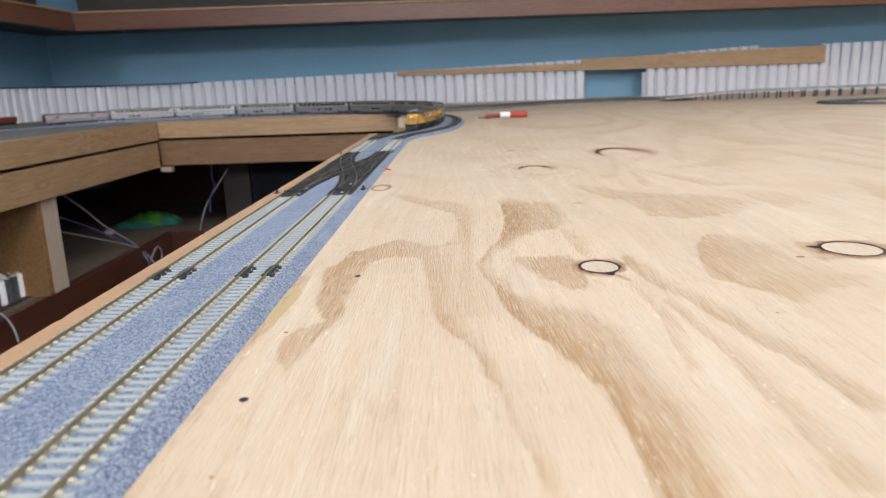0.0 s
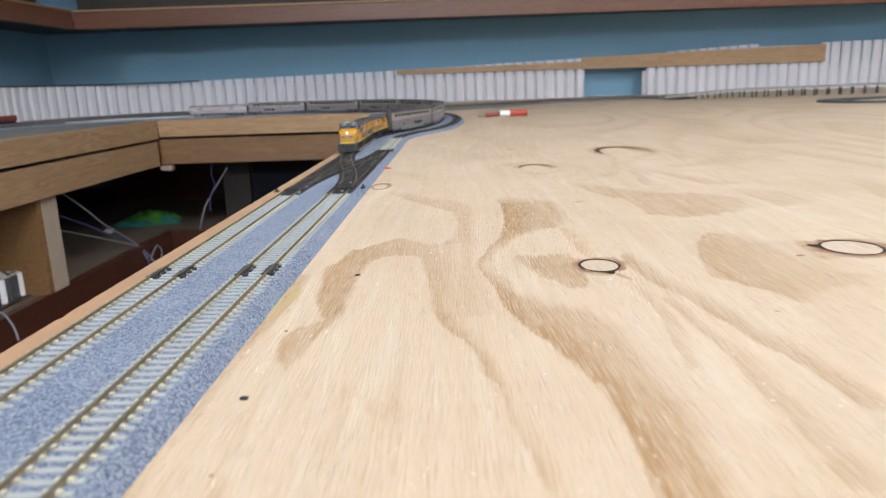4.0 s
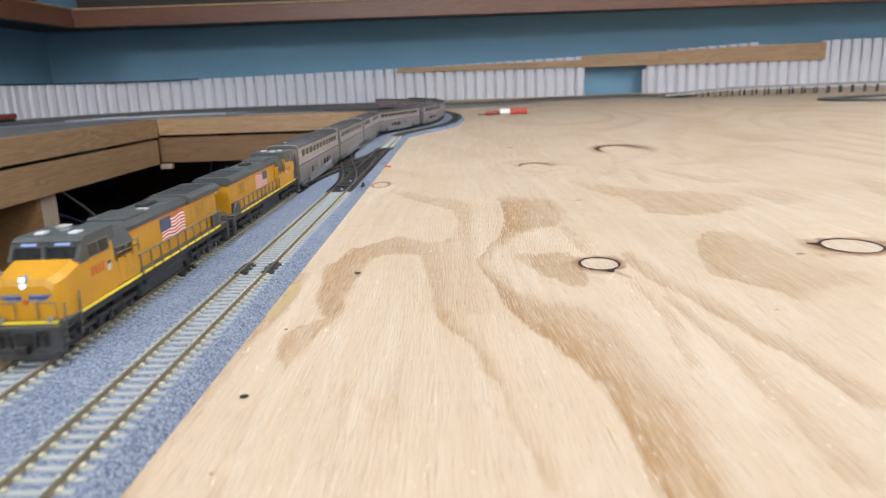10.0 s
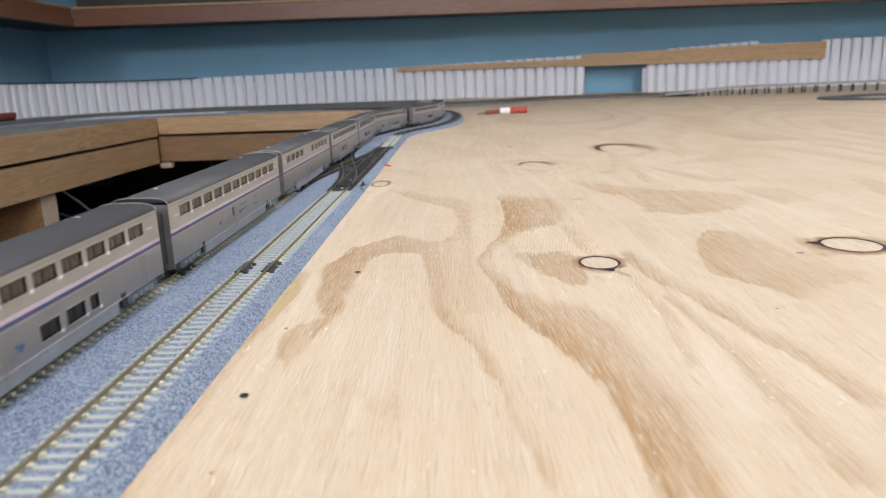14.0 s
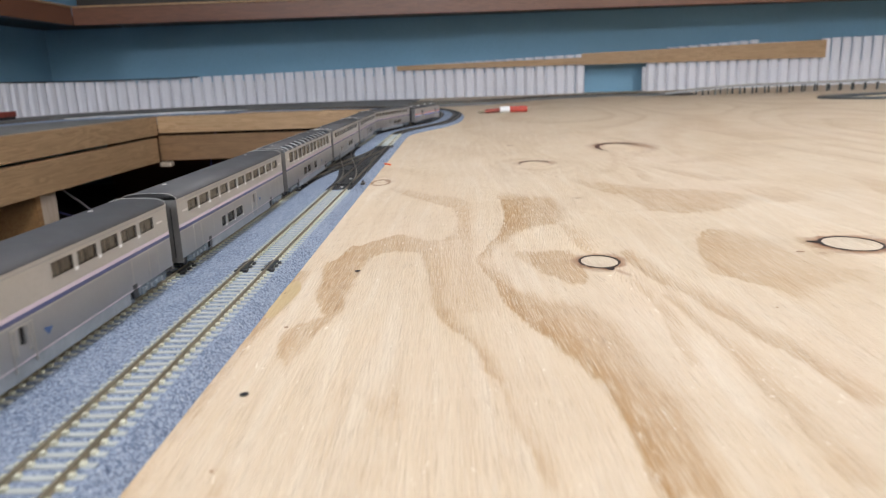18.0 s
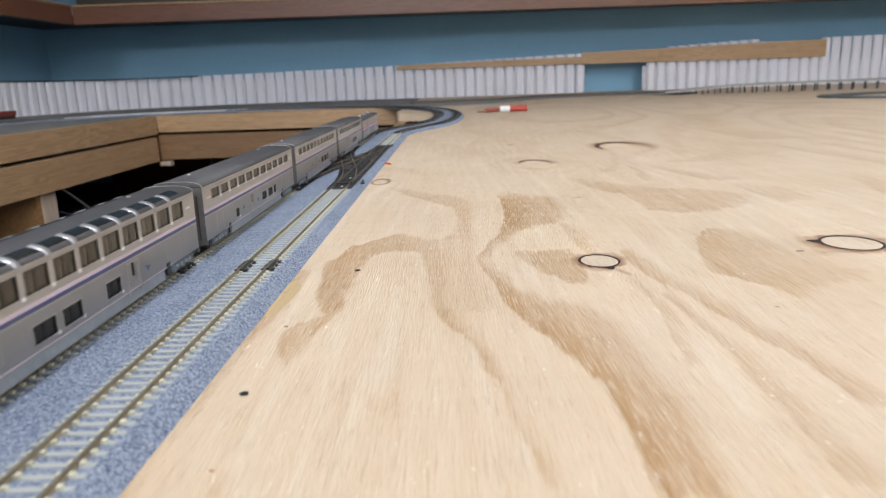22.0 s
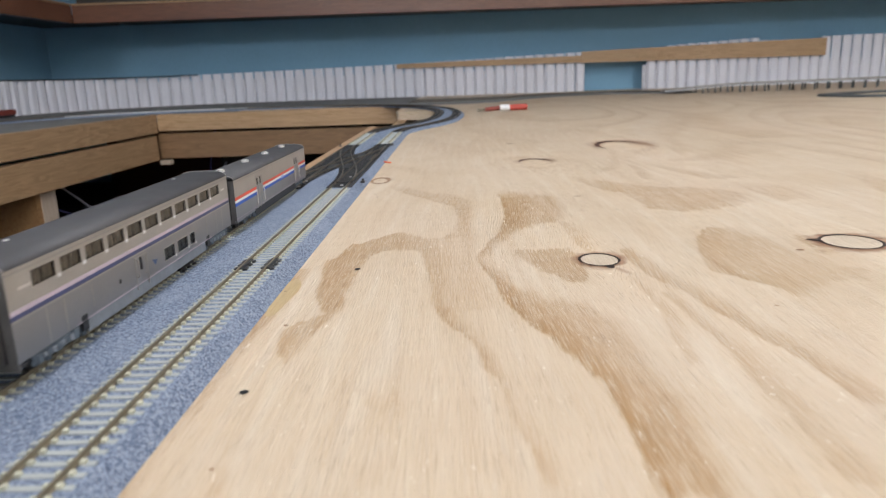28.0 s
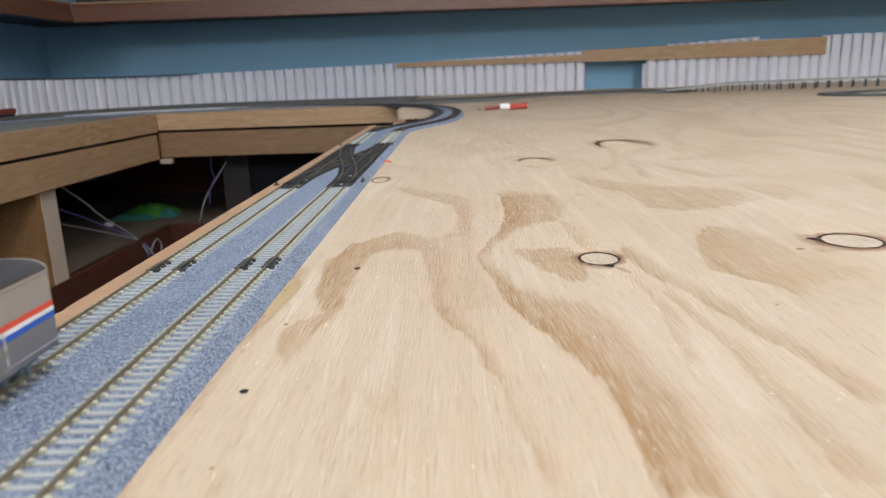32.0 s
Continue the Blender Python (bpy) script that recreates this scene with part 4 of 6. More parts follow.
def tracks():
    bed = thing("roadbed", "blue-grey speckled foam roadbed under the double track", "roadbed", kind="structure")
    near = LINE_A[RUN_A < 2.06]
    part("foam_strip", ribbon(near, -0.0057, SPACING + 0.0136, 0.0, BED_TOP, slope=0.0042), M["foam"], bed)
    part("foam_far", ribbon(LINE_A[RUN_A >= 2.04], -0.026, SPACING + 0.030, 0.0002, BED_TOP - 0.0002), M["foam"], bed)

    concrete = mesh_of(tie_mesh(), "tie")
    concrete.materials.append(M["concrete"])
    concrete.materials.append(M["clip"])
    black = mesh_of(tie_mesh(wide=1.6), "tie")
    black.materials.append(M["black_tie"])
    black.materials.append(M["black_tie"])
    far_end = {"A": (LINE_A, RUN_A, XA), "B": (LINE_B, RUN_B, XB)}
    for key, (line, run, x) in far_end.items():
        t = thing("track", "model railway track with pale concrete ties and brownish rails", "track", "double track")
        for side in (-1, 1):
            pts = shifted(line, side * GAUGE / 2)
            stop = 4.6 if key == "A" else 4.5
            for u0, u1, m in ((-2.6, 0.2517, "rail"), (0.2520, TURN0, "rail"), (TURN0 + 0.0005, TURN1, "dark_rail"), (TURN1 + 0.0005, 0.90, "rail"), (0.9005, 2.32, "dark_rail"), (2.3205, 2.72, "bright"), (2.7205, stop, "dark_rail")):
                uu = np.concatenate([[u0], run[(run > u0) & (run < u1)], [u1]])
                p = np.stack([np.interp(uu, run, pts[:, k]) for k in (0, 1)], 1)
                part("rail", rail_along(p), [M[m], M["head"]], t)
            c = x + side * GAUGE / 2
            bm = block(c - 0.0014, c + 0.0016, 0.2445, 0.2580, TIE_TOP - 0.0008, RAIL_TOP - 0.0003, bevel=0.0004)
            for q in (0.2462, 0.2512, 0.2560):
                box(bm, c - 0.0022, c + 0.0027, q - 0.0013, q + 0.0013, TIE_TOP - 0.001, RAIL_TOP - 0.0006, bevel=0.0004)
            part("rail_joiner", bm, M["black"], t, "black plastic rail joiner")
        place_pieces("tie", concrete, tie_spots(0.090, TURN0 - 0.004, line, run), t)
        place_pieces("tie", concrete, tie_spots(TURN1 + 0.004, 0.89, line, run), t)
        joined("tie_run", concrete, tie_spots(-2.58, 0.089, line, run), t)
        joined("black_tie_run", black, tie_spots(0.90, 2.32, line, run), t, "black ties in the curve")
        joined("pale_tie_run", concrete, tie_spots(2.322, 2.72, line, run), t, "pale ties on the back bench")
        joined("side_tie_run", black, tie_spots(2.724, 4.3, line, run), t, "black ties on the side bench")

    # the crossover
    t = thing("crossover", "black crossover turnout joining the two tracks", "turnout")
    for y in np.arange(TURN0 + 0.001, TURN1, 0.0035):
        d = cross(y) - XA
        d = min(d, SPACING - d)
        ties = ((XA - 0.0082, XA + d + 0.0082), (XB - d - 0.0082, XB + 0.0082))
        if XA + d + 0.0082 > XB - d - 0.0082:
            ties = ((XA - 0.0082, XB + 0.0082),)
        for a, b in ties:
            bm = block(a, b, y - 0.0009, y + 0.0009, BED_TOP, TIE_TOP + 0.0003)
            part("black_tie", bm, M["black_tie"], t)
    ys = np.linspace(TURN0 + 0.012, TURN1 - 0.012, 60)
    centre = np.array([(cross(y), y) for y in ys])
    mirrored = np.array([(XA + XB - cross(y), y) for y in ys])
    for side in (-1, 1):
        part("curved_rail", rail_along(shifted(centre, side * GAUGE / 2)), [M["dark_rail"], M["dim_head"]], t)
        part("curved_rail", rail_along(shifted(mirrored, side * GAUGE / 2)), [M["dark_rail"], M["dim_head"]], t)
    for x, y0, y1 in ((XA - GAUGE / 2 + 0.0016, 0.545, 0.590), (XB + GAUGE / 2 - 0.0016, 0.585, 0.630)):
        part("guard_rail", rail_along([(x, y) for y in np.linspace(y0, y1, 6)]), [M["dark_rail"], M["head"]], t)
    for x, y in ((XA + 0.0105, 0.548), (XB - 0.0105, 0.548), (XA + 0.0105, 0.628), (XB - 0.0105, 0.628)):
        part("frog", block(x - 0.0030, x + 0.0030, y - 0.014, y + 0.014, TIE_TOP, RAIL_TOP - 0.0005, bevel=0.0004), M["black"], t, "black plastic frog")
    for x, y, s in ((XA - 0.0100, TURN0 + 0.012, -1), (XB + 0.0128, TURN0 + 0.020, 1), (XA - 0.0100, TURN1 - 0.018, -1), (XB + 0.0100, TURN1 - 0.018, 1)):
        bm = block(x - 0.0015, x + 0.0015, y - 0.0030, y + 0.0030, BED_TOP, RAIL_TOP - 0.0002, bevel=0.0006)
        rod(bm, (x, y, RAIL_TOP - 0.001), (x, y, RAIL_TOP + 0.0012), 0.0007, 8)
        part("switch_stand", bm, M["black"], t, "black throw bar stand")
    for y in (TURN0 + 0.0185, TURN1 - 0.018):
        part("throw_bar", block(XA - 0.0065, XA + 0.0065, y - 0.0010, y + 0.0010, TIE_TOP + 0.0004, TIE_TOP + 0.0012), M["black"], t, "black throw bar")
        part("throw_bar", block(XB - 0.0065, XB + 0.0065, y - 0.0010, y + 0.0010, TIE_TOP + 0.0004, TIE_TOP + 0.0012), M["black"], t, "black throw bar")
    for x, y in ((XA + 0.006, TURN0 + 0.006), (XA + 0.006, TURN0 + 0.030), (XB + 0.001, TURN0 + 0.006), (XB + 0.001, TURN0 + 0.045)):
        bm = bmesh.new()
        rod(bm, (x, y, TIE_TOP), (x, y, TIE_TOP + 0.0008), 0.0009, 10)
        part("rivet", bm, M["trim"], t, "bright rivet")


def right_side():
    """The loop of bare roadbed and the graded track on piers at the far right."""
    a = np.linspace(radians(95), radians(262), 40)
    loop = np.stack([1.26 + 0.44 * np.cos(a), 1.575 + 0.175 * np.sin(a)], 1)[::-1]
    ob = part("grey_roadbed", ribbon(loop, -0.024, 0.024, 0.0002, 0.0042), M["loco_grey"])
    tagged(ob, "curved dark grey roadbed laid on plywood", "roadbed")
    near = smooth_line([(-0.126, 1.83, 0), (0.0, 1.85, 0), (0.111, 1.905, 0), (0.22, 2.06, 0), (0.332, 2.176, 0), (0.509, 2.205, 0), (0.66, 2.10, 0)], 6)
    far = smooth_line([(-0.126, 2.26, 0), (0.0, 2.27, 0), (0.134, 2.29, 0), (0.25, 2.40, 0), (0.377, 2.470, 0), (0.564, 2.440, 0), (0.72, 2.16, 0)], 6)
    bm = bmesh.new()
    rows = [[bm.verts.new((p.x, p.y, z)) for p, z in ((n, 0.0002), (n.lerp(f, 0.04), 0.0040), (n.lerp(f, 0.96), 0.0040), (f, 0.0002))] for n, f in zip(near, far)]
    for p, q in zip(rows, rows[1:]):
        for k in range(3):
            bm.faces.new((p[k], p[k + 1], q[k + 1], q[k]))
    bm.faces.new(rows[0]), bm.faces.new(rows[-1][::-1])
    t = thing("branch_roadbed", "grey roadbed of the branch curving off below the panelling", "roadbed")
    part("bed", bm, M["ballast"], t)
    for f0 in (0.28, 0.62):
        line = [n.lerp(f, f0) for n, f in zip(near, far)]
        for side in (0.0, 0.016):
            part("rail", tube([(p.x, p.y + side, 0.0052) for p in line[::3]], 0.0012, 6, 3), M["dark_rail"], t)
    t = thing("graded_track", "track rising on small dark piers by the panelling", "track")
    ys = [2.062, 2.118]
    xs = np.linspace(0.60, 2.45, 54)
    top = [float(np.interp(x, (0.60, 0.72, 0.78, 1.23, 2.45), (0.0055, 0.0135, 0.0175, 0.0215, 0.033))) for x in xs]
    bm = bmesh.new()
    rows = [[bm.verts.new(c) for c in ((x, ys[0], z), (x, ys[1], z), (x, ys[1], z + 0.0045), (x, ys[0], z + 0.0045))] for x, z in zip(xs, top)]
    for p, q in zip(rows, rows[1:]):
        for k in range(4):
            bm.faces.new((p[k], q[k], q[(k + 1) % 4], p[(k + 1) % 4]))
    bm.faces.new(rows[0]), bm.faces.new(rows[-1][::-1])
    part("deck", bm, M["deck_grey"], t, "pale grey deck strip")
    for x, z in list(zip(xs, top))[3:]:
        for y in ys:
            part("pier", block(x - 0.0018, x + 0.0018, y - 0.002, y + 0.002, 0.0, z), M["loco_grey"], t)
    for y in (2.082, 2.098):
        part("rail", tube([(x, y, z + 0.0058) for x, z in list(zip(xs, top))[::6]], 0.0012, 6, 3), M["rail"], t)


tracks()
right_side()

# ---------------------------------------------------------------- the train
# Vehicles are drawn in millimetres above the railhead: x across, y ahead, z up.
def mbox(bm, x0, x1, y0, y1, z0, z1, bevel=0.0, slot=0):
    return box(bm, *(c * MM for c in (x0, x1, y0, y1, z0, z1)), slot=slot, bevel=bevel * MM)


def mm(*c, bevel=0.0):
    return mbox(bmesh.new(), *c, bevel=bevel)


def wall_with_holes(x, y0, y1, z0, z1, holes, deep=0.5):
    """A flat side at x with real openings: the reveals run inwards."""
    bm = bmesh.new()
    s = 1 if x > 0 else -1
    ys = sorted({y0, y1, *(h[0] for h in holes), *(h[1] for h in holes)})
    zs = sorted({z0, z1, *(h[2] for h in holes), *(h[3] for h in holes)})
    grid = {}

    def vert(y, z, d=0.0):
        k = (y, z, d)
        if k not in grid:
            grid[k] = bm.verts.new(((x - s * d) * MM, y * MM, z * MM))
        return grid[k]
    for a, b in zip(ys, ys[1:]):
        for c, d in zip(zs, zs[1:]):
            if not any(h[0] <= a and b <= h[1] and h[2] <= c and d <= h[3] for h in holes):
                bm.faces.new([vert(*q) for q in ((a, c), (b, c), (b, d), (a, d))])
    for h in holes:
        ring = [(h[0], h[2]), (h[1], h[2]), (h[1], h[3]), (h[0], h[3])]
        o = [bm.verts.new((x * MM, y * MM, z * MM)) for y, z in ring]
        i = [bm.verts.new(((x - s * deep) * MM, y * MM, z * MM)) for y, z in ring]
        for k in range(4):
            bm.faces.new((o[k], o[(k + 1) % 4], i[(k + 1) % 4], i[k]))
    return bm


def bogie(parent, y, axles, wheel, half, material, group="bogies"):
    """A truck: side frames with boxes and springs, a bolster, and a wheelset for each axle."""
    t = new("bogie")
    t.parent = parent
    t.location = (0, y * MM, 0)
    tagged(t, "model truck with side frames")
    bm = bmesh.new()
    long = axles[-1] + wheel * 0.75
    for s in (-1, 1):
        a, b = sorted((s * (half - 0.9), s * half))
        mbox(bm, a, b, -long, long, wheel * 0.62, wheel * 0.62 + 1.3, 0.15)
        c, d = sorted((s * (half - 0.4), s * (half + 0.5)))
        for q in axles:
            mbox(bm, c, d, q - 0.9, q + 0.9, wheel * 0.30, wheel * 0.30 + 1.9, 0.15)
        for q in (-long * 0.42, long * 0.42, 0):
            mbox(bm, c, d, q - 0.6, q + 0.6, wheel * 0.45, wheel * 0.45 + 2.0, 0.1)
    mbox(bm, -half + 0.5, half - 0.5, -1.2, 1.2, wheel * 0.6, wheel * 0.6 + 1.5, 0.1)
    part("side_frame", bm, material, t)
    wm = None
    for q in axles:
        bm = bmesh.new()
        for s in (-1, 1):
            rod(bm, (s * 4.1 * MM, 0, 0), (s * 5.3 * MM, 0, 0), wheel / 2 * MM, 16)
            rod(bm, (s * 3.7 * MM, 0, 0), (s * 4.1 * MM, 0, 0), (wheel / 2 + 0.5) * MM, 16)
        rod(bm, (-4 * MM, 0, 0), (4 * MM, 0, 0), 0.6 * MM, 8)
        w = part("wheelset", bm, M["under"], t)
        w.location = (0, q * MM, wheel / 2 * MM)
    return t


def coupler(parent, y, s):
    bm = mm(-0.9, 0.9, min(y, y + s * 4.5), max(y, y + s * 4.5), 3.2, 4.6, bevel=0.2)
    mbox(bm, -1.5, 1.5, min(y + s * 3.2, y + s * 5.2), max(y + s * 3.2, y + s * 5.2), 2.7, 5.0, 0.3)
    part("coupler", bm, M["black"], parent)


HALF = 9.7          # half the width of a coach
COACH = 158.0       # its body length


def coach_shell(t, length, z_side, z_crown, z_floor, belt, roof_holes=(), lower="silver2"):
    """Roof, ends and skirts that all coaches share."""
    h = length / 2
    arc = [(HALF, z_side)] + [(HALF * math.cos(a) ** 0.62, z_side + (z_crown - z_side) * math.sin(a) ** 0.9) for a in np.linspace(0.12, math.pi / 2 - 0.02, 8)]
    arc = arc + [(0, z_crown)] + [(-x, z) for x, z in arc[::-1]]
    bm = prism(bmesh.new(), [(x * MM, z * MM) for x, z in arc], -h * MM, h * MM)
    for f in bm.faces:
        f.smooth = abs(f.normal.y) < 0.5
    part("roof", bm, M["roof"], t, "dark grey curved roof")
    bm = bmesh.new()
    for s in (-1, 1):
        a, b = sorted((s * (HALF - 0.05), s * (HALF + 0.12)))
        mbox(bm, a, b, -h, h, z_side - 0.35, z_side + 0.1)
    part("gutter", bm, M["silver"], t)
    for s in (-1, 1):
        a, b = sorted((s * h, s * (h - 0.8)))
        bm = prism(bmesh.new(), [(x * 0.997 * MM, z * MM) for x, z in [(HALF, z_floor)] + arc[1:-1] + [(-HALF, z_floor)]], a * MM, b * MM)
        part("end_wall", bm, M["endwall"], t, "satin grey end wall")
        bm = bmesh.new()
        rim = [(x * 1.004 * MM, s * (h - 0.1) * MM, (z + 0.10) * MM) for x, z in arc]
        for c, d in zip(rim, rim[1:]):
            rod(bm, c, d, 0.15 * MM, 5)
        part("end_rim", bm, M["silver"], t, "pale rim of the roof end")
        c, d = sorted((s * h, s * (h + 3.3)))
        bm = bmesh.new()
        for q in (-1, 1):
            e, f = sorted((q * 3.0, q * 4.8))
            mbox(bm, e, f, c, d, 6.5, z_side - 2.5, 0.2)
        mbox(bm, -4.8, 4.8, c, d, z_side - 2.6, z_side - 1.0, 0.2)
        part("diaphragm", bm, M["endcap"], t, "dark folding passage frame")
        c, d = sorted((s * h, s * (h + 0.25)))
        part("end_door", mm(-2.9, 2.9, c, d, 8.5, z_side - 3.0), M["dark_glass"], t, "dark end door")
        for q in (-1, 1):
            bm = bmesh.new()
            rod(bm, (q * 7.4 * MM, s * (h + 0.4) * MM, 6 * MM), (q * 7.4 * MM, s * (h + 0.4) * MM, (z_side - 3) * MM), 0.22 * MM)
            part("grab_iron", bm, M["endcap"], t)
        coupler(t, s * (h - 2), s)
    part("floor_pan", mm(-HALF + 0.8, HALF - 0.8, -h + 1, h - 1, z_floor, z_floor + 0.8), M["under"], t)


def glass_for(t, s, holes, mesh_cache, curtain=True):
    for y0, y1, z0, z1 in holes:
        key = (round(y1 - y0, 3), round(z1 - z0, 3), curtain)
        if key not in mesh_cache:
            bm = mm(-0.1, 0.1, -(y1 - y0) / 2, (y1 - y0) / 2, -(z1 - z0) / 2, (z1 - z0) / 2)
            mesh_cache[key] = mesh_of(bm, "pane")
            mesh_cache[key].materials.append(M["glass"] if curtain else M["dark_glass"])
        ob = new("pane", mesh_cache[key])
        ob.parent = t
        ob.location = (s * (HALF - 0.42) * MM, (y0 + y1) / 2 * MM, (z0 + z1) / 2 * MM)


PANES = {}
FRAMES = {}


def window_frame(t, s, hole, thick=0.28):
    y0, y1, z0, z1 = hole
    key = (round(y1 - y0, 3), round(z1 - z0, 3))
    if key not in FRAMES:
        w, h = (y1 - y0) / 2, (z1 - z0) / 2
        bm = bmesh.new()
        for a, b, c, d in ((-w - thick, w + thick, h, h + thick), (-w - thick, w + thick, -h - thick, -h), (-w - thick, -w, -h, h), (w, w + thick, -h, h)):
            mbox(bm, -0.12, 0.12, a, b, c, d)
        # dark rubber gasket inside the frame, and the mullion in the middle of the pane
        g = 0.38
        for a, b, c, d in ((-w, w, h - g, h), (-w, w, -h, -h + 0.7 * g), (-w, -w + 1.3 * g, -h + 0.7 * g, h - g), (w - 1.3 * g, w, -h + 0.7 * g, h - g), (-0.16, 0.16, -h + 0.7 * g, h - g)):
            mbox(bm, -0.03, 0.03, a, b, c, d, slot=1)
        FRAMES[key] = mesh_of(bm, "window_frame")
        FRAMES[key].materials.append(M["silver"])
        FRAMES[key].materials.append(M["dark_glass"])
    ob = new("window_frame", FRAMES[key])
    ob.parent = t
    ob.location = (s * HALF * MM, (y0 + y1) / 2 * MM, (z0 + z1) / 2 * MM)


def band(t, name, z0, z1, y0, y1, material, proud=0.06, label=""):
    bm = bmesh.new()
    for s in (-1, 1):
        a, b = sorted((s * (HALF - 0.1), s * (HALF + proud)))
        mbox(bm, a, b, y0, y1, z0, z1)
    part(name, bm, material, t, label)


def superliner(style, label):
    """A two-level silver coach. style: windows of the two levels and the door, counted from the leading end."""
    t = thing("passenger_car", label, "train car", "coaches of the train")
    h = COACH / 2
    z_floor, z_side, z_crown, belt = 4.1, 26.6, 29.0, 14.9

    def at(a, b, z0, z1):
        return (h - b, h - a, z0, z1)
    coach_shell(t, COACH, z_side, z_crown, z_floor, belt)
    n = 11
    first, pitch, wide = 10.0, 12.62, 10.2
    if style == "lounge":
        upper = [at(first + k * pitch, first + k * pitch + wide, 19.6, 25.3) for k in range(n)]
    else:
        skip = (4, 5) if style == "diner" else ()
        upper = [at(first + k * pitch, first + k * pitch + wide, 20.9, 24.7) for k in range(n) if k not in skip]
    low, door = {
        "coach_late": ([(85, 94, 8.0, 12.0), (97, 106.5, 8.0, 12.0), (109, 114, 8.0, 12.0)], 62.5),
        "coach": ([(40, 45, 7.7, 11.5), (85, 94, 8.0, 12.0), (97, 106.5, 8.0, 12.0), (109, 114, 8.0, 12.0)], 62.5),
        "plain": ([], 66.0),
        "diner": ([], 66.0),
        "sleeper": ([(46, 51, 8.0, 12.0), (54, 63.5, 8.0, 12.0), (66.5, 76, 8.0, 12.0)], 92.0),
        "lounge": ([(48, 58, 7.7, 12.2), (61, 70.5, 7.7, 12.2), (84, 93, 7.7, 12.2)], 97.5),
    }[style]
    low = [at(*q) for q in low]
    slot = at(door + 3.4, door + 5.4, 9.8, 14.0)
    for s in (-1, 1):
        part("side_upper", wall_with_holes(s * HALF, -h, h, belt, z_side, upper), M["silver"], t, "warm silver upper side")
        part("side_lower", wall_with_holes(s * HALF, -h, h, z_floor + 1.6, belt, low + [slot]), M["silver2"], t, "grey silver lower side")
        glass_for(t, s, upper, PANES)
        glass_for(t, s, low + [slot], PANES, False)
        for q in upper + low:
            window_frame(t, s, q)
        # pilasters with bright feet between the upper windows
        for q, r in zip(upper, upper[1:]):
            if abs(q[0] - r[1]) < 5:
                a, b = sorted((s * HALF, s * (HALF + 0.28)))
                m = (q[0] + r[1]) / 2
                part("window_clip", mm(a, b, m - 0.7, m + 0.7, q[2] - 0.75, q[2] + 0.15, bevel=0.08), M["wht"], t)
        # door
        a, b = sorted((s * (HALF - 0.05), s * (HALF + 0.16)))
        d0, d1 = h - door - 8.8, h - door
        bm = bmesh.new()
        for c in (d0, d1 - 0.4):
            mbox(bm, a, b, c, c + 0.4, z_floor + 0.4, 14.3)
        mbox(bm, a, b, d0, d1, 14.0, 14.4)
        part("door_frame", bm, M["silver"], t)
        for c in (d1 - 1.0, d1 - 6.4):
            bm = bmesh.new()
            rod(bm, (s * (HALF + 0.55) * MM, c * MM, 8.4 * MM), (s * (HALF + 0.55) * MM, c * MM, 13.6 * MM), 0.15 * MM)
            mbox(bm, *sorted((s * HALF, s * (HALF + 0.6))), c - 0.15, c + 0.15, 8.2, 8.6)
            mbox(bm, *sorted((s * HALF, s * (HALF + 0.6))), c - 0.15, c + 0.15, 13.4, 13.8)
            part("handrail", bm, M["silver"], t, "silver door handrail")
        for q in low:
            a, b = sorted((s * HALF, s * (HALF + 0.24)))
            part("window_clip", mm(a, b, q[0] - 0.9, q[0] - 0.1, q[2] - 0.7, q[2] + 0.2, bevel=0.08), M["wht"], t)
        a, b = sorted((s * (HALF - 0.05), s * (HALF + 0.16)))
        # skirt between the trucks
        a, b = sorted((s * (HALF - 0.9), s * (HALF - 0.25)))
        part("skirt", mm(a, b, -h + 33, h - 32, 2.2, z_floor + 1.8, bevel=0.15), M["skirt"], t, "blue-grey side skirt")
        # truck cut-outs: grilles and vent
        for y0, y1 in ((h - 27, h - 6), (-h + 6, -h + 27)):
            bm = bmesh.new()
            a, b = sorted((s * (HALF - 1.0), s * (HALF - 0.3)))
            mbox(bm, a, b, y0, y1, 3.0, z_floor + 1.7)
            for k in range(5):
                a, b = sorted((s * (HALF - 0.4), s * (HALF + 0.05)))
                mbox(bm, a, b, y0 + 1 + k * 4.1, y0 + 3.2 + k * 4.1, 2.8 + (k % 2) * 0.6, z_floor + 1.2 - (k % 3) * 0.4, 0.1)
            part("truck_guard", bm, M["grille"], t, "blue-grey truck guard")
            # added pale blocks stand in for bluish-white reflections between the guard bars
            bm = bmesh.new()
            for k in range(4):
                a, b = sorted((s * (HALF - 0.3), s * (HALF + 0.10)))
                mbox(bm, a, b, y0 + 3.4 + k * 4.1, y0 + 4.8 + k * 4.1, 3.2 + (k % 2) * 0.5, z_floor + 0.6, 0.1)
            part("journal_cover", bm, M["skirt"], t, "pale blue-grey blocks for reflective patches")
        for y0 in (h - 31.5, -h + 28.5):
            a, b = sorted((s * (HALF - 0.5), s * (HALF + 0.06)))
            part("vent", mm(a, b, y0, y0 + 3.0, 3.4, 7.4), M["black"], t, "dark louvred vent")
        # small hatch lines and plates
        a, b = sorted((s * (HALF - 0.05), s * (HALF + 0.05)))
        for y0, y1, z0, z1 in ((h - 36, h - 35.7, 8, 14), (h - 22, h - 21.6, 6, 14.5), (h - 14, h - 13.6, 6, 14.5), (-h + 18, -h + 18.4, 6, 14.5), (-h + 11, -h + 11.4, 6, 14.5), (-h + 30, -h + 30.4, 6, 14.5)):
            part("panel_seam", mm(a, b, y0, y1, z0, z1), M["silver"], t)
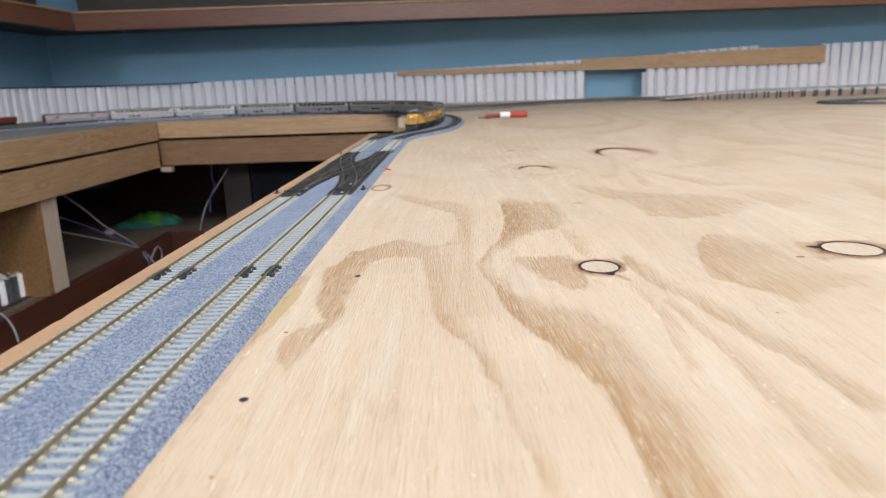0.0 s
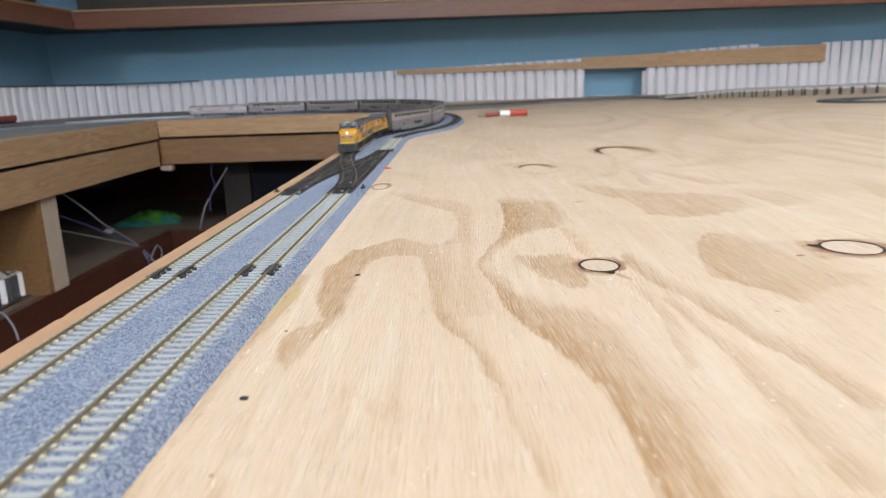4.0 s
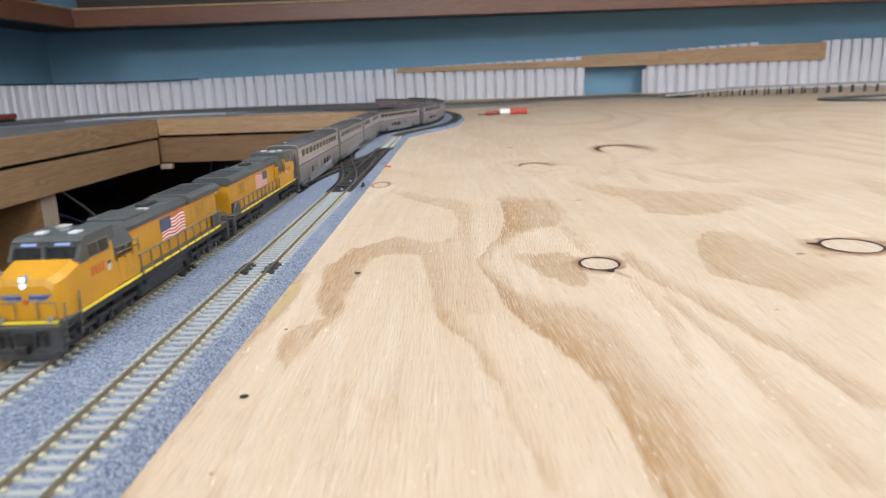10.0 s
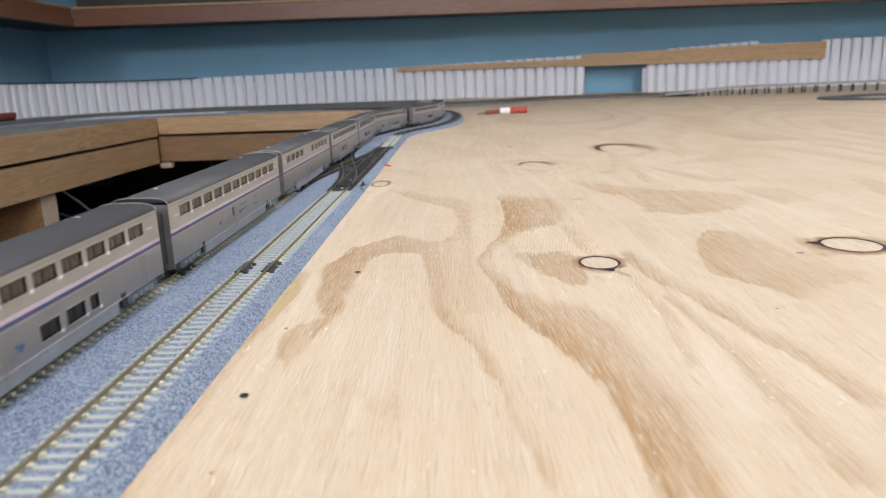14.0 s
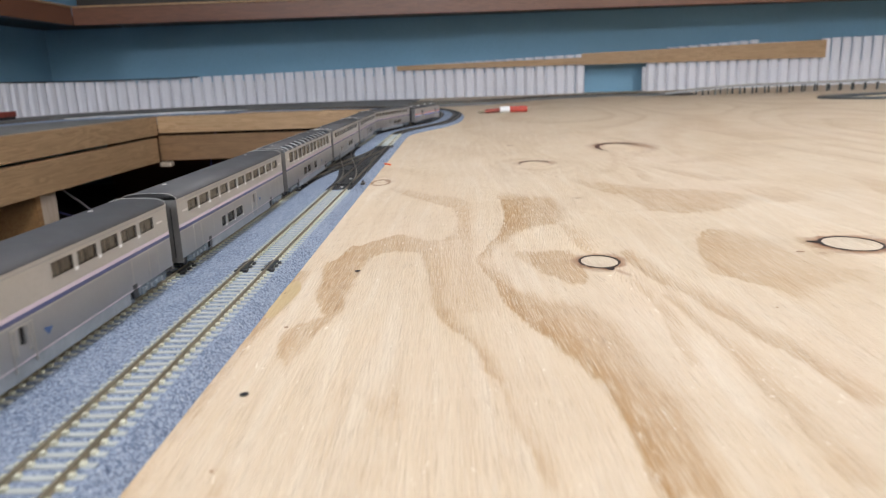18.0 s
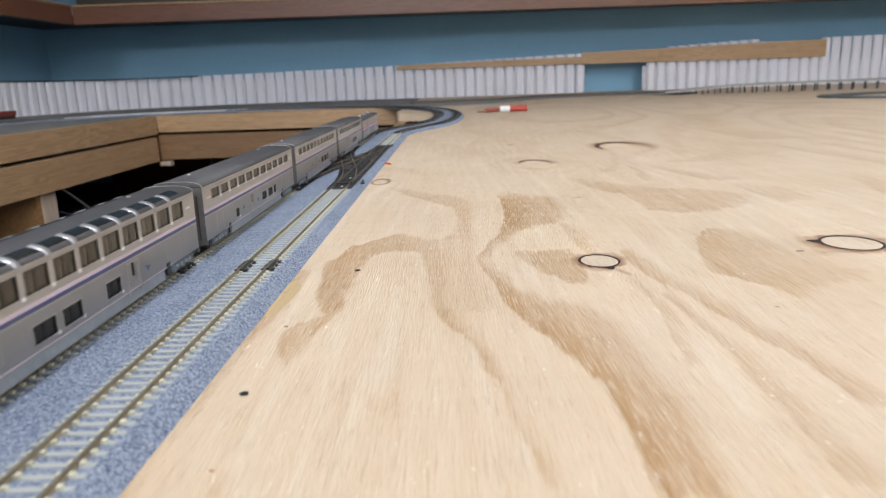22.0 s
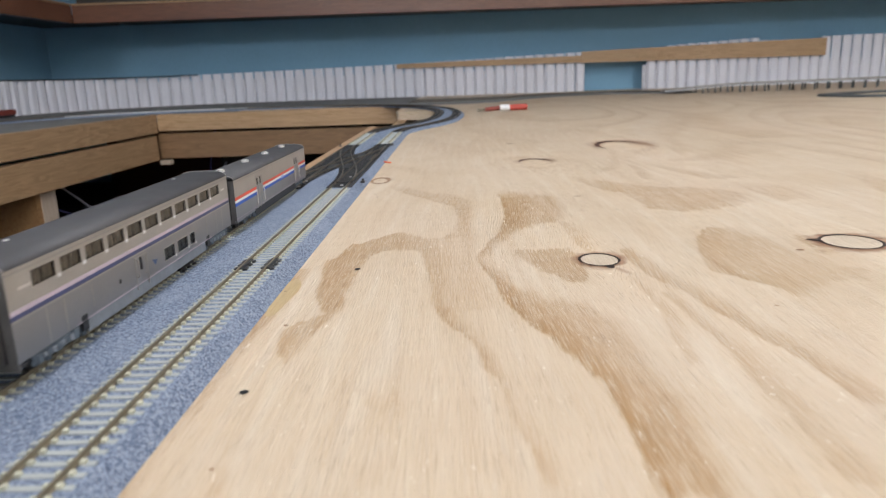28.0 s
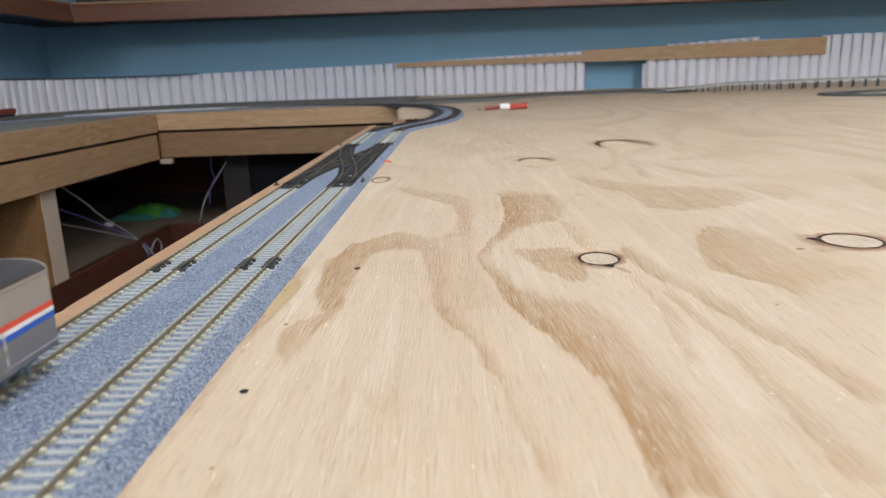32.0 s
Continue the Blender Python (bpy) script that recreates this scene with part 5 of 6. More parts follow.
        if style == "plain":
            for y0, y1, z in ((h - 92, h - 80, 10.4), (h - 92, h - 82, 12.6), (h - 110, h - 105, 9.5), (h - 110, h - 105, 12.6)):
                part("louvre", mm(a, b, y0, y1, z, z + 0.35), M["black"], t, "narrow dark louvre")
        if style in ("coach", "coach_late", "plain"):
            bm = bmesh.new()
            rod(bm, (s * (HALF - 0.1) * MM, (h - 52) * MM, 10.2 * MM), (s * (HALF + 0.06) * MM, (h - 52) * MM, 10.2 * MM), 0.75 * MM, 12)
            part("filler_cap", bm, M["black"], t)
        # plain blue emblem
        bm = bmesh.new()
        e = h - door - 14.5
        vs = [bm.verts.new((s * (HALF + 0.05) * MM, (e + y) * MM, z * MM)) for y, z in ((-2.0, 10.2), (2.0, 10.9), (0.0, 8.6))]
        bm.faces.new(vs)
        part("emblem", bm, M["emblem"], t, "small blue emblem")
        # grey mark bars
        for y0, y1 in ((h - 9.5, h - 4.5), (-h + 4.5, -h + 9.0)):
            part("number_bar", mm(a, b, y0, y1, 21.6, 22.2), M["trim"], t, "pale number bar")
    band(t, "stripe_red", 16.55, 17.55, -h, h, M["pink"], label="faded pink-red stripe")
    band(t, "stripe_blue", 15.45, 16.52, -h, h, M["navyb"], label="dark blue stripe")
    band(t, "pinstripe", 5.85, 6.1, -h + 26, h - 26, M["pink"], label="thin reddish line")
    band(t, "ledge", 25.6, 25.85, -h, h, M["silver2"], 0.12)
    if style == "lounge":
        for s in (-1, 1):
            for q in upper:
                bm = bmesh.new()
                pts = [(9.55, 25.9), (9.35, 27.0), (8.6, 27.9), (7.0, 28.55), (5.2, 28.85)]
                rows = [[bm.verts.new((s * (x + 0.12) * MM, y * MM, (z + 0.14) * MM)) for x, z in pts] for y in (q[0] - 0.1, q[1] + 0.1)]
                for k in range(4):
                    bm.faces.new((rows[0][k], rows[0][k + 1], rows[1][k + 1], rows[1][k]))
                for f in bm.faces:
                    f.smooth = True
                part("roof_pane", bm, M["dark_glass"], t, "dark curved roof window")
                bm = bmesh.new()
                wide = (-1.45, -0.9, 0.9, 1.45)
                lift = (0.05, 0.30, 0.30, 0.05)
                rows = [[bm.verts.new((s * (x + 0.10 + e) * MM, (q[1] + 1.2 + w) * MM, (z + 0.06 + e) * MM)) for x, z in pts] for w, e in zip(wide, lift)]
                for c, d in zip(rows, rows[1:]):
                    for k in range(4):
                        bm.faces.new((c[k], c[k + 1], d[k + 1], d[k]))
                for f in bm.faces:
                    f.smooth = True
                part("roof_rib", bm, M["rib"], t, "silver roof window rib")
    for y in (h - 24, -h + 24):
        bm = bmesh.new()
        rod(bm, (3.4 * MM, y * MM, 28.6 * MM), (3.4 * MM, y * MM, 29.2 * MM), 0.8 * MM, 10)
        part("roof_vent", bm, M["trim"], t, "small bright roof vent")
    t["pivot"] = 57.0
    for y in (57.0, -57.0):
        bogie(t, y, (-8.2, 8.2), 5.8, 8.4, M["grille"])
    return t


def baggage_car():
    """Single-level silver baggage car with a wide red, white and blue stripe."""
    length = 152.0
    t = thing("baggage_car", "silver baggage car with red, white and blue stripe", "train car", "coaches of the train")
    h = length / 2
    z_floor, z_side, z_crown, belt = 4.0, 23.1, 25.7, 15.7
    coach_shell(t, length, z_side, z_crown, z_floor, belt)
    doors = [(h - 46.5, h - 35.0), (-h + 21.5, -h + 33.0)]
    for s in (-1, 1):
        holes = [(y1 - 4.4, y1 - 1.2, 15.6, 19.6) for y0, y1 in doors] + [(y0 + 1.6, y0 + 4.8, 15.6, 19.6) for y0, y1 in doors]
        holes = [(a, b, c, d) for a, b, c, d in holes]
        part("side_upper", wall_with_holes(s * HALF, -h, h, belt, z_side, [(a, b, belt + 0.2, d) for a, b, c, d in holes]), M["silver"], t, "warm silver upper side")
        part("side_lower", wall_with_holes(s * HALF, -h, h, 5.4, belt, []), M["silver2"], t, "grey silver lower side")
        glass_for(t, s, [(a, b, belt + 0.2, d) for a, b, c, d in holes], PANES, False)
        for y0, y1 in doors:
            a, b = sorted((s * (HALF - 0.05), s * (HALF + 0.22)))
            bm = bmesh.new()
            for c in (y0, (y0 + y1) / 2 - 0.2, y1 - 0.4):
                mbox(bm, a, b, c, c + 0.4, 5.0, 20.5)
            mbox(bm, a, b, y0, y1, 20.2, 20.7)
            part("door_frame", bm, M["silver"], t)
            for c in (y0 - 0.8, y1 + 0.8):
                bm = bmesh.new()
                rod(bm, (s * (HALF + 0.6) * MM, c * MM, 7.0 * MM), (s * (HALF + 0.6) * MM, c * MM, 14.5 * MM), 0.22 * MM)
                part("handrail", bm, M["trim"], t, "bright door handrail")
        part("skirt", mm(*sorted((s * (HALF - 1.0), s * (HALF - 0.25))), -h + 31, h - 31, 1.6, 5.6, bevel=0.15), M["under"], t, "dark underframe skirt")
        a, b = sorted((s * (HALF - 1.0), s * (HALF - 0.3)))
        for y0, y1 in ((-h, -h + 31), (h - 31, h)):
            part("end_sill", mm(a, b, y0, y1, 4.3, 5.5), M["silver2"], t)
        # pale emblem over the stripes near the rear door
        a, b = sorted((s * (HALF - 0.05), s * (HALF + 0.10)))
        part("emblem_bar", mm(a, b, -h + 60.0, -h + 66.5, 12.6, 14.0, bevel=0.08), M["pale_blue"], t, "small pale blue emblem on the stripe")
    spans = [(-h, doors[1][0]), (doors[1][1], doors[0][0]), (doors[0][1], h)]
    for y0, y1 in spans:
        for name, z0, z1, m in (("stripe_red", 14.25, 15.65, "red"), ("stripe_white", 13.15, 14.22, "wht"), ("stripe_blue", 11.7, 13.12, "blu")):
            band(t, name, z0, z1, y0, y1, M[m])
    band(t, "pinstripe", 6.0, 6.2, -h, h, M["pink"], label="thin reddish line")
    band(t, "ledge", 22.2, 22.45, -h, h, M["silver2"], 0.12)
    for k in range(4):
        bm = bmesh.new()
        y = h - 14 - k * 39.5
        rod(bm, (0, y * MM, 25.4 * MM), (0, y * MM, 26.6 * MM), 2.0 * MM, 12)
        rod(bm, (0, y * MM, 26.6 * MM), (0, y * MM, 27.0 * MM), 1.3 * MM, 12)
        part("roof_vent", bm, M["trim"], t, "round pale roof vent")
    t["pivot"] = 55.0
    for y in (55.0, -55.0):
        bogie(t, y, (-8.2, 8.2), 5.8, 9.0, M["grille"])
    return t


def locomotive(label, lit):
    """A yellow and grey six-axle diesel with a wide nose; drawn from its front end backwards."""
    t = thing("diesel_locomotive", label, "locomotive", "locomotives of the train")
    L = 139.0
    h = L / 2

    def y(d):
        return h - d

    def slab(name, x0, x1, d0, d1, z0, z1, m, bevel=0.15, note=""):
        return part(name, mm(x0, x1, y(d1), y(d0), z0, z1, bevel=bevel), M[m], t, note)

    def pair(name, x0, x1, d0, d1, z0, z1, m, bevel=0.1, note=""):
        for s in (-1, 1):
            a, b = sorted((s * x0, s * x1))
            slab(name, a, b, d0, d1, z0, z1, m, bevel, note)

    slab("frame", -9.2, 9.2, 3.5, 135.5, 7.6, 10.0, "under", 0.2, "dark grey underframe")
    slab("walkway", -9.7, 9.7, 4.0, 135.0, 10.0, 10.5, "loco_grey", 0.05)
    pair("sill_stripe", 9.5, 9.85, 12.0, 48.6, 9.85, 10.65, "stripe_y", 0.0, "bright yellow sill stripe")
    for k in range(10):
        pair("sill_stripe", 9.5, 9.85, 50.6 + 7.6 * k, 56.9 + 7.6 * k, 9.85, 10.65, "stripe_y", 0.0, "bright yellow sill stripe")
    slab("front_stripe", -8.0, 8.0, 3.3, 3.8, 9.8, 10.6, "stripe_y", 0.0, "bright yellow sill stripe")
    for d0, d1 in ((1.5, 4.0), (135.0, 137.5)):
        slab("pilot", -9.3, 9.3, d0, d1, 2.2, 9.7, "pilot", 0.3, "dark grey pilot plate")
        slab("plow", -8.4, 8.4, d0 - 0.8, d1 + 0.8, 1.0, 3.0, "under", 0.3)
        for s in (-1, 1):
            for k in range(4):
                a, b = sorted((s * 7.2, s * 9.7))
                part("step", mm(a, b, y(d1 + 3.2 + 0.4 * k), y(d0 + 0.4 * k), 2.0 + 2.0 * k, 2.4 + 2.0 * k), M["under"], t, "narrow side step")
        for x in (-5.5, -3.2, 3.2, 5.5):
            bm = bmesh.new()
            rod(bm, (x * MM, y(d0 - 0.3) * MM, 7.5 * MM), (x * MM, y(d0 - 0.3) * MM, 4.2 * MM), 0.35 * MM)
            part("brake_hose", bm, M["black"], t)
    coupler(t, y(4.5), 1)
    coupler(t, y(134.5), -1)

    # nose: sloped top, chamfered corners
    bm = bmesh.new()
    front, back = 5.0, 15.0
    rings = [(front - 0.1, 6.9, 10.5, 19.6), (front + 0.4, 7.5, 10.5, 21.4), (front + 3.6, 8.7, 10.5, 22.3), (back, 9.1, 10.5, 24.2)]
    rows = []
    for d, w, z0, z1 in rings:
        rows.append([bm.verts.new((x * MM, y(d) * MM, z * MM)) for x, z in ((-w, z0), (-w, z1 - 1.6), (-w + 1.8, z1), (w - 1.8, z1), (w, z1 - 1.6), (w, z0))])
    for a, b in zip(rows, rows[1:]):
        for k in range(5):
            bm.faces.new((a[k], a[k + 1], b[k + 1], b[k]))
    bm.faces.new(rows[0][::-1])
    part("nose", bm, M["yellow"], t, "yellow wide nose")
    # cab with raked windshield
    bm = bmesh.new()
    out = [(y(15.0), 10.5), (y(15.0), 24.2), (y(17.6), 28.2), (y(19.5), 29.2), (y(34.0), 29.2), (y(34.0), 10.5)]
    side_prism(bm, [(a * MM, b * MM) for a, b in out], -9.1 * MM, 9.1 * MM)
    top = [e for e in bm.edges if abs(e.verts[0].co.z - e.verts[1].co.z) < 1e-6 and e.verts[0].co.z > 28 * MM and abs(e.verts[0].co.x - e.verts[1].co.x) < 1e-6]
    bmesh.ops.bevel(bm, geom=top, offset=1.0 * MM, segments=2, affect="EDGES")
    part("cab", bm, M["yellow"], t, "yellow cab sides")
    bm = bmesh.new()
    out = [(y(14.8), 23.9), (y(17.6), 28.4), (y(19.4), 29.5), (y(35.2), 29.5), (y(35.2), 25.6), (y(27.0), 24.0), (y(19.0), 22.6), (y(15.2), 22.6)]
    side_prism(bm, [(a * MM, b * MM) for a, b in out], -9.25 * MM, 9.25 * MM)
    part("cab_roof", bm, M["loco_grey"], t, "grey cab roof")

    def rake(z):
        return 14.9 + (z - 24.0) / 4.4 * 2.7
    for x0, x1 in ((-8.2, -0.7), (0.7, 8.2)):
        bm = bmesh.new()
        vs = [bm.verts.new((x * MM, y(rake(z) - 0.12) * MM, z * MM)) for x, z in ((x0, 24.2), (x1, 24.2), (x1, 27.1), (x0, 27.1))]
        bm.faces.new(vs)
        part("windshield", bm, M["dark_glass"], t, "dark windshield pane")
        bm = bmesh.new()
        m0, m1 = x0 + 1.7, x1 - 1.7
        vs = [bm.verts.new((x * MM, y(rake(z) - 0.14) * MM, z * MM)) for x, z in ((m0, 27.5), (m1, 27.5), (m1, 28.15), (m0, 28.15))]
        bm.faces.new(vs)
        part("number_board", bm, M["number"] if lit else M["trim"], t, "pale number board, blank")
        for k in range(2):
            bm = bmesh.new()
            c = x0 + 2.2 + 3.4 * k
            rod(bm, (c * MM, y(rake(24.6) - 0.3) * MM, 24.6 * MM), ((c + 1.3) * MM, y(rake(26.3) - 0.3) * MM, 26.3 * MM), 0.13 * MM, 5)
            part("wiper", bm, M["black"], t)
    for s in (-1, 1):
        for d0, d1 in ((20.0, 24.6), (26.0, 31.0)):
            a, b = sorted((s * 9.2, s * 9.40))
            slab("side_window", a, b, d0, d1, 23.4, 26.6, "dark_glass", 0.0, "dark cab side window")
    for k in (0, 1):
        bm = bmesh.new()
        rod(bm, (0, y(4.7) * MM, (19.75 + 1.65 * k) * MM), (0, y(6.5) * MM, (19.75 + 1.65 * k) * MM), 0.95 * MM, 14)
        part("headlight_rim", bm, M["skirt"], t)
        bm = bmesh.new()
        rod(bm, (0, y(4.45) * MM, (19.75 + 1.65 * k) * MM), (0, y(4.75) * MM, (19.75 + 1.65 * k) * MM), 0.70 * MM, 14)
        part("headlight", bm, M["lamp"] if lit else M["wht"], t, "lit white headlight" if lit else "unlit white headlight")
    for s in (-1, 1):
        bm = bmesh.new()
        rod(bm, (s * 6.2 * MM, y(2.9) * MM, 10.9 * MM), (s * 6.2 * MM, y(3.9) * MM, 10.9 * MM), 0.75 * MM, 12)
        part("ditch_light", bm, M["skirt"], t, "small bluish ditch light")
    # wing emblem: plain feathers in its colours
    for k in range(3):
        bm = bmesh.new()
        for e in (-1, 1):
            tip = e * (7.1 - 0.9 * k)
            z0, z1 = 16.75 - 0.66 * k, 17.40 - 0.66 * k
            vs = [bm.verts.new((x * MM, y(4.82) * MM, z * MM)) for x, z in ((e * 0.9, z0), (tip - e * 0.8, z0), (tip, z1), (e * 0.9, z1))]
            bm.faces.new(vs)
        part("wing_emblem", bm, M["slate"] if k != 1 else M["navyb"], t, "slate blue wing bar")
    bm = bmesh.new()
    vs = [bm.verts.new((x * MM, y(4.81) * MM, z * MM)) for x, z in ((-0.8, 14.9), (0, 14.3), (0.8, 14.9), (0.8, 15.9), (-0.8, 15.9))]
    bm.faces.new(vs)
    for x0, x1, z0, z1 in ((-6.6, -3.2, 4.4, 8.6), (3.2, 6.6, 4.4, 8.6), (-2.3, 2.3, 2.6, 8.0)):
        part("pilot_opening", mm(x0, x1, y(1.6), y(1.42), z0, z1), M["black"], t, "dark opening in the pilot")
    part("nose_emblem", bm, M["numeral"], t, "small red emblem")
    slab("nose_door", -2.6, 2.6, 4.85, 5.2, 11.0, 16.2, "yellow", 0.1)
    for s in (-1, 1):
        bm = bmesh.new()
        rod(bm, (s * 7.6 * MM, y(4.2) * MM, 10.5 * MM), (s * 7.6 * MM, y(4.2) * MM, 15.2 * MM), 0.15 * MM)
        rod(bm, (s * 2.8 * MM, y(4.2) * MM, 10.5 * MM), (s * 2.8 * MM, y(4.2) * MM, 15.2 * MM), 0.15 * MM)
        rod(bm, (s * 7.6 * MM, y(4.2) * MM, 15.2 * MM), (s * 2.8 * MM, y(4.2) * MM, 15.2 * MM), 0.15 * MM)
        part("front_rail", bm, M["rail_grey"], t, "grey front handrail")

    # brow over the nose, door frame, anti-climber
    slab("anticlimber", -7.4, 7.4, 2.7, 4.9, 9.3, 9.75, "under", 0.1)
    for x in (-2.75, 2.55):
        slab("door_edge", x, x + 0.2, 4.75, 5.05, 10.9, 16.3, "dull_yellow", 0.0)
    slab("windshield_pillar", -0.55, 0.55, 15.2, 17.6, 23.8, 27.6, "loco_grey", 0.1)
    slab("brow_visor", -8.9, 8.9, 16.6, 18.4, 28.3, 28.75, "loco_grey", 0.1, "grey visor above the windshield")
    for e in (-1, 1):
        a, b = sorted((e * 9.15, e * 9.42))
        for d0, d1, z0, z1 in ((19.4, 31.6, 26.7, 27.0), (19.4, 31.6, 23.0, 23.3), (19.4, 19.8, 23.3, 26.7), (31.2, 31.6, 23.3, 26.7), (25.1, 25.5, 23.3, 26.7)):
            slab("window_frame", a, b, d0, d1, z0, z1, "rail_grey", 0.0)
        x = e * 9.45
        for z in (20.4, 22.2):
            bm = bmesh.new()
            rod(bm, (x * MM, y(34.6) * MM, z * MM), (x * MM, y(49.5) * MM, (z - 0.2) * MM), 0.22 * MM)
            part("cabinet_rail", bm, M["rail_grey"], t, "grey handrail beside the cabinet")
        for d in (35.0, 40.0, 45.0, 49.5):
            bm = bmesh.new()
            rod(bm, (x * MM, y(d) * MM, 18.0 * MM), (x * MM, y(d) * MM, 22.2 * MM), 0.22 * MM)
            part("stanchion", bm, M["rail_grey"], t)
        a, b = sorted((e * 8.95, e * 9.06))
        for d0, d1, z0, z1 in ((36.0, 40.6, 12.0, 17.8), (41.4, 46.2, 12.0, 17.8)):
            for c, d, g, k in ((d0, d1, z1 - 0.12, z1), (d0, d0 + 0.14, z0, z1), (d1 - 0.14, d1, z0, z1), (d0, d1, z0, z0 + 0.12)):
                slab("cabinet_seam", a, b, c, d, g, k, "dull_yellow", 0.0)
        for k in range(5):
            slab("louvre", *sorted((e * 8.95, e * 9.1)), 42.2, 45.4, 12.6 + 1.0 * k, 13.1 + 1.0 * k, "dull_yellow", 0.05)
    # long hood
    slab("hood", -6.8, 6.8, 34.0, 131.0, 10.5, 23.9, "yellow", 0.2, "yellow engine hood")
    bm = prism(bmesh.new(), [(x * MM, z * MM) for x, z in ((-7.0, 24.2), (7.0, 24.2), (7.0, 25.6), (5.6, 27.6), (-5.6, 27.6), (-7.0, 25.6))], y(131.2) * MM, y(34.2) * MM)
    part("hood_roof", bm, M["loco_grey"], t, "grey hood roof")
    pair("red_line", 6.75, 7.02, 34.5, 131.0, 23.85, 24.2, "numeral", 0.0, "thin red line")
    # inverter cabin behind the cab, wide
    slab("cabinet", -9.0, 9.0, 34.2, 47.0, 10.6, 18.6, "yellow", 0.2, "low yellow cabinet beside the walkway")
    slab("cabinet_recess", -7.3, 7.3, 34.1, 47.0, 18.5, 22.4, "loco_grey", 0.1, "grey recessed equipment wall")
    pair("corner_post", 6.9, 9.0, 46.9, 49.2, 10.6, 22.4, "yellow", 0.15, "yellow corner post")
    for e in (-1, 1):
        for k in range(3):
            a, b = sorted((e * 7.2, e * 7.5))
            slab("access_panel", a, b, 35.2 + 3.9 * k, 38.4 + 3.9 * k, 19.2, 21.8, "rail_grey", 0.05)
    bm = prism(bmesh.new(), [(x * MM, z * MM) for x, z in ((-9.1, 22.2), (9.1, 22.2), (6.6, 26.6), (-6.6, 26.6))], y(47.2) * MM, y(34.4) * MM)
    part("cabinet_roof", bm, M["loco_grey"], t, "grey sloped cabinet top")
    # roof gear
    slab("dynamic_brake", -5.8, 5.8, 50.0, 66.0, 27.2, 28.6, "loco_grey", 0.4)
    slab("exhaust", -2.2, 2.2, 76.0, 84.0, 27.4, 28.8, "under", 0.4, "dark exhaust stack")
    slab("roof_hatch", -4.6, 4.6, 86.0, 96.0, 27.4, 27.85, "loco_grey", 0.2)
    slab("bright_hatch", -4.4, -1.0, 69.0, 72.0, 27.4, 28.1, "trim", 0.15, "bright roof hatch")
    bm = prism(bmesh.new(), [(x * MM, z * MM) for x, z in ((-6.9, 24.1), (6.9, 24.1), (8.6, 25.0), (8.6, 26.6), (6.6, 27.9), (-6.6, 27.9), (-8.6, 26.6), (-8.6, 25.0))], y(132.5) * MM, y(98.0) * MM)
    part("radiator", bm, M["loco_grey"], t, "overhanging grey radiator wing")
    for k in range(3):
        slab("radiator_fan", -5.6, 5.6, 102.0 + 9.4 * k, 109.6 + 9.4 * k, 27.8, 28.05, "under", 0.1, "dark fan grille")
    for x, d in ((-4.6, 22.5), (4.6, 22.5), (0.0, 27.0)):
        slab("roof_box", x - 1.3, x + 1.3, d, d + 3.4, 29.3, 30.1, "bright" if x else "silver2", 0.2, "pale roof fitting")
    bm = bmesh.new()
    for x in (-1.0, 0.0, 1.0):
        rod(bm, ((x + 2.5) * MM, y(30) * MM, 30.2 * MM), ((x + 2.5) * MM, y(33.5) * MM, 30.0 * MM), 0.42 * MM, 8)
    mbox(bm, 1.2, 3.9, y(32), y(31), 29.4, 30.1)
    part("horn", bm, M["trim"], t, "small bright horn")
    # hood doors and grilles
    for s in (-1, 1):
        a, b = sorted((s * 6.75, s * 6.90))
        for d in (51.0, 78.0, 86.0, 94.0, 102.0, 119.0):
            part("door_seam", mm(a, b, y(d + 0.2), y(d), 11.2, 22.6), M["dull_yellow"], t)
    pair("grille", 6.8, 6.95, 107.0, 117.0, 17.5, 22.5, "dull_yellow", 0.05, "dull yellow intake grille")
    pair("battery_box", 7.0, 8.8, 122.0, 130.0, 10.6, 15.5, "loco_grey", 0.2)
    # flag on the hood: plain stripes and a blue field
    for s in (-1, 1):
        (d0, d1), z0, z1 = ((66.5, 88.0) if s > 0 else (73.5, 95.0)), 15.0, 22.9
        n = 13
        for k in range(n):
            bm = bmesh.new()
            rows = []
            for j in range(13):
                f = j / 12
                wave = 0.35 * math.sin(f * 10.0)
                a = z0 + (z1 - z0) * k / n + wave
                d = d1 - (d1 - d0) * f if s > 0 else d1 - (d1 - d0) * f
                rows.append([bm.verts.new((s * (7.03) * MM, y(d) * MM, z * MM)) for z in (a, a + (z1 - z0) / n)])
            for p, q in zip(rows, rows[1:]):
                bm.faces.new((p[0], p[1], q[1], q[0]))
            part("flag_stripe", bm, M["red"] if k % 2 == 0 else M["wht"], t)
        a, b = sorted((s * 6.9, s * 7.08))
        part("flag_field", mm(a, b, y(d0 + 8.4), y(d0 - 0.4), z0 + 3.7, z1 + 0.25), M["navyb"], t, "dark blue flag field")
        # number bar and small shield on the cab side
        a, b = sorted((s * 9.1, s * 9.2))
        for k in range(4):
            part("number_bar", mm(a, b, y(21.85 + 2.0 * k), y(20.6 + 2.0 * k), 17.6, 20.2), M["numeral"], t)
        part("shield", mm(a, b, y(31.6), y(29.6), 16.8, 19.6), M["trim"], t, "small pale shield")
        part("shield_band", mm(*sorted((s * 9.1, s * 9.24)), y(31.6), y(29.6), 18.7, 19.6), M["navyb"], t)
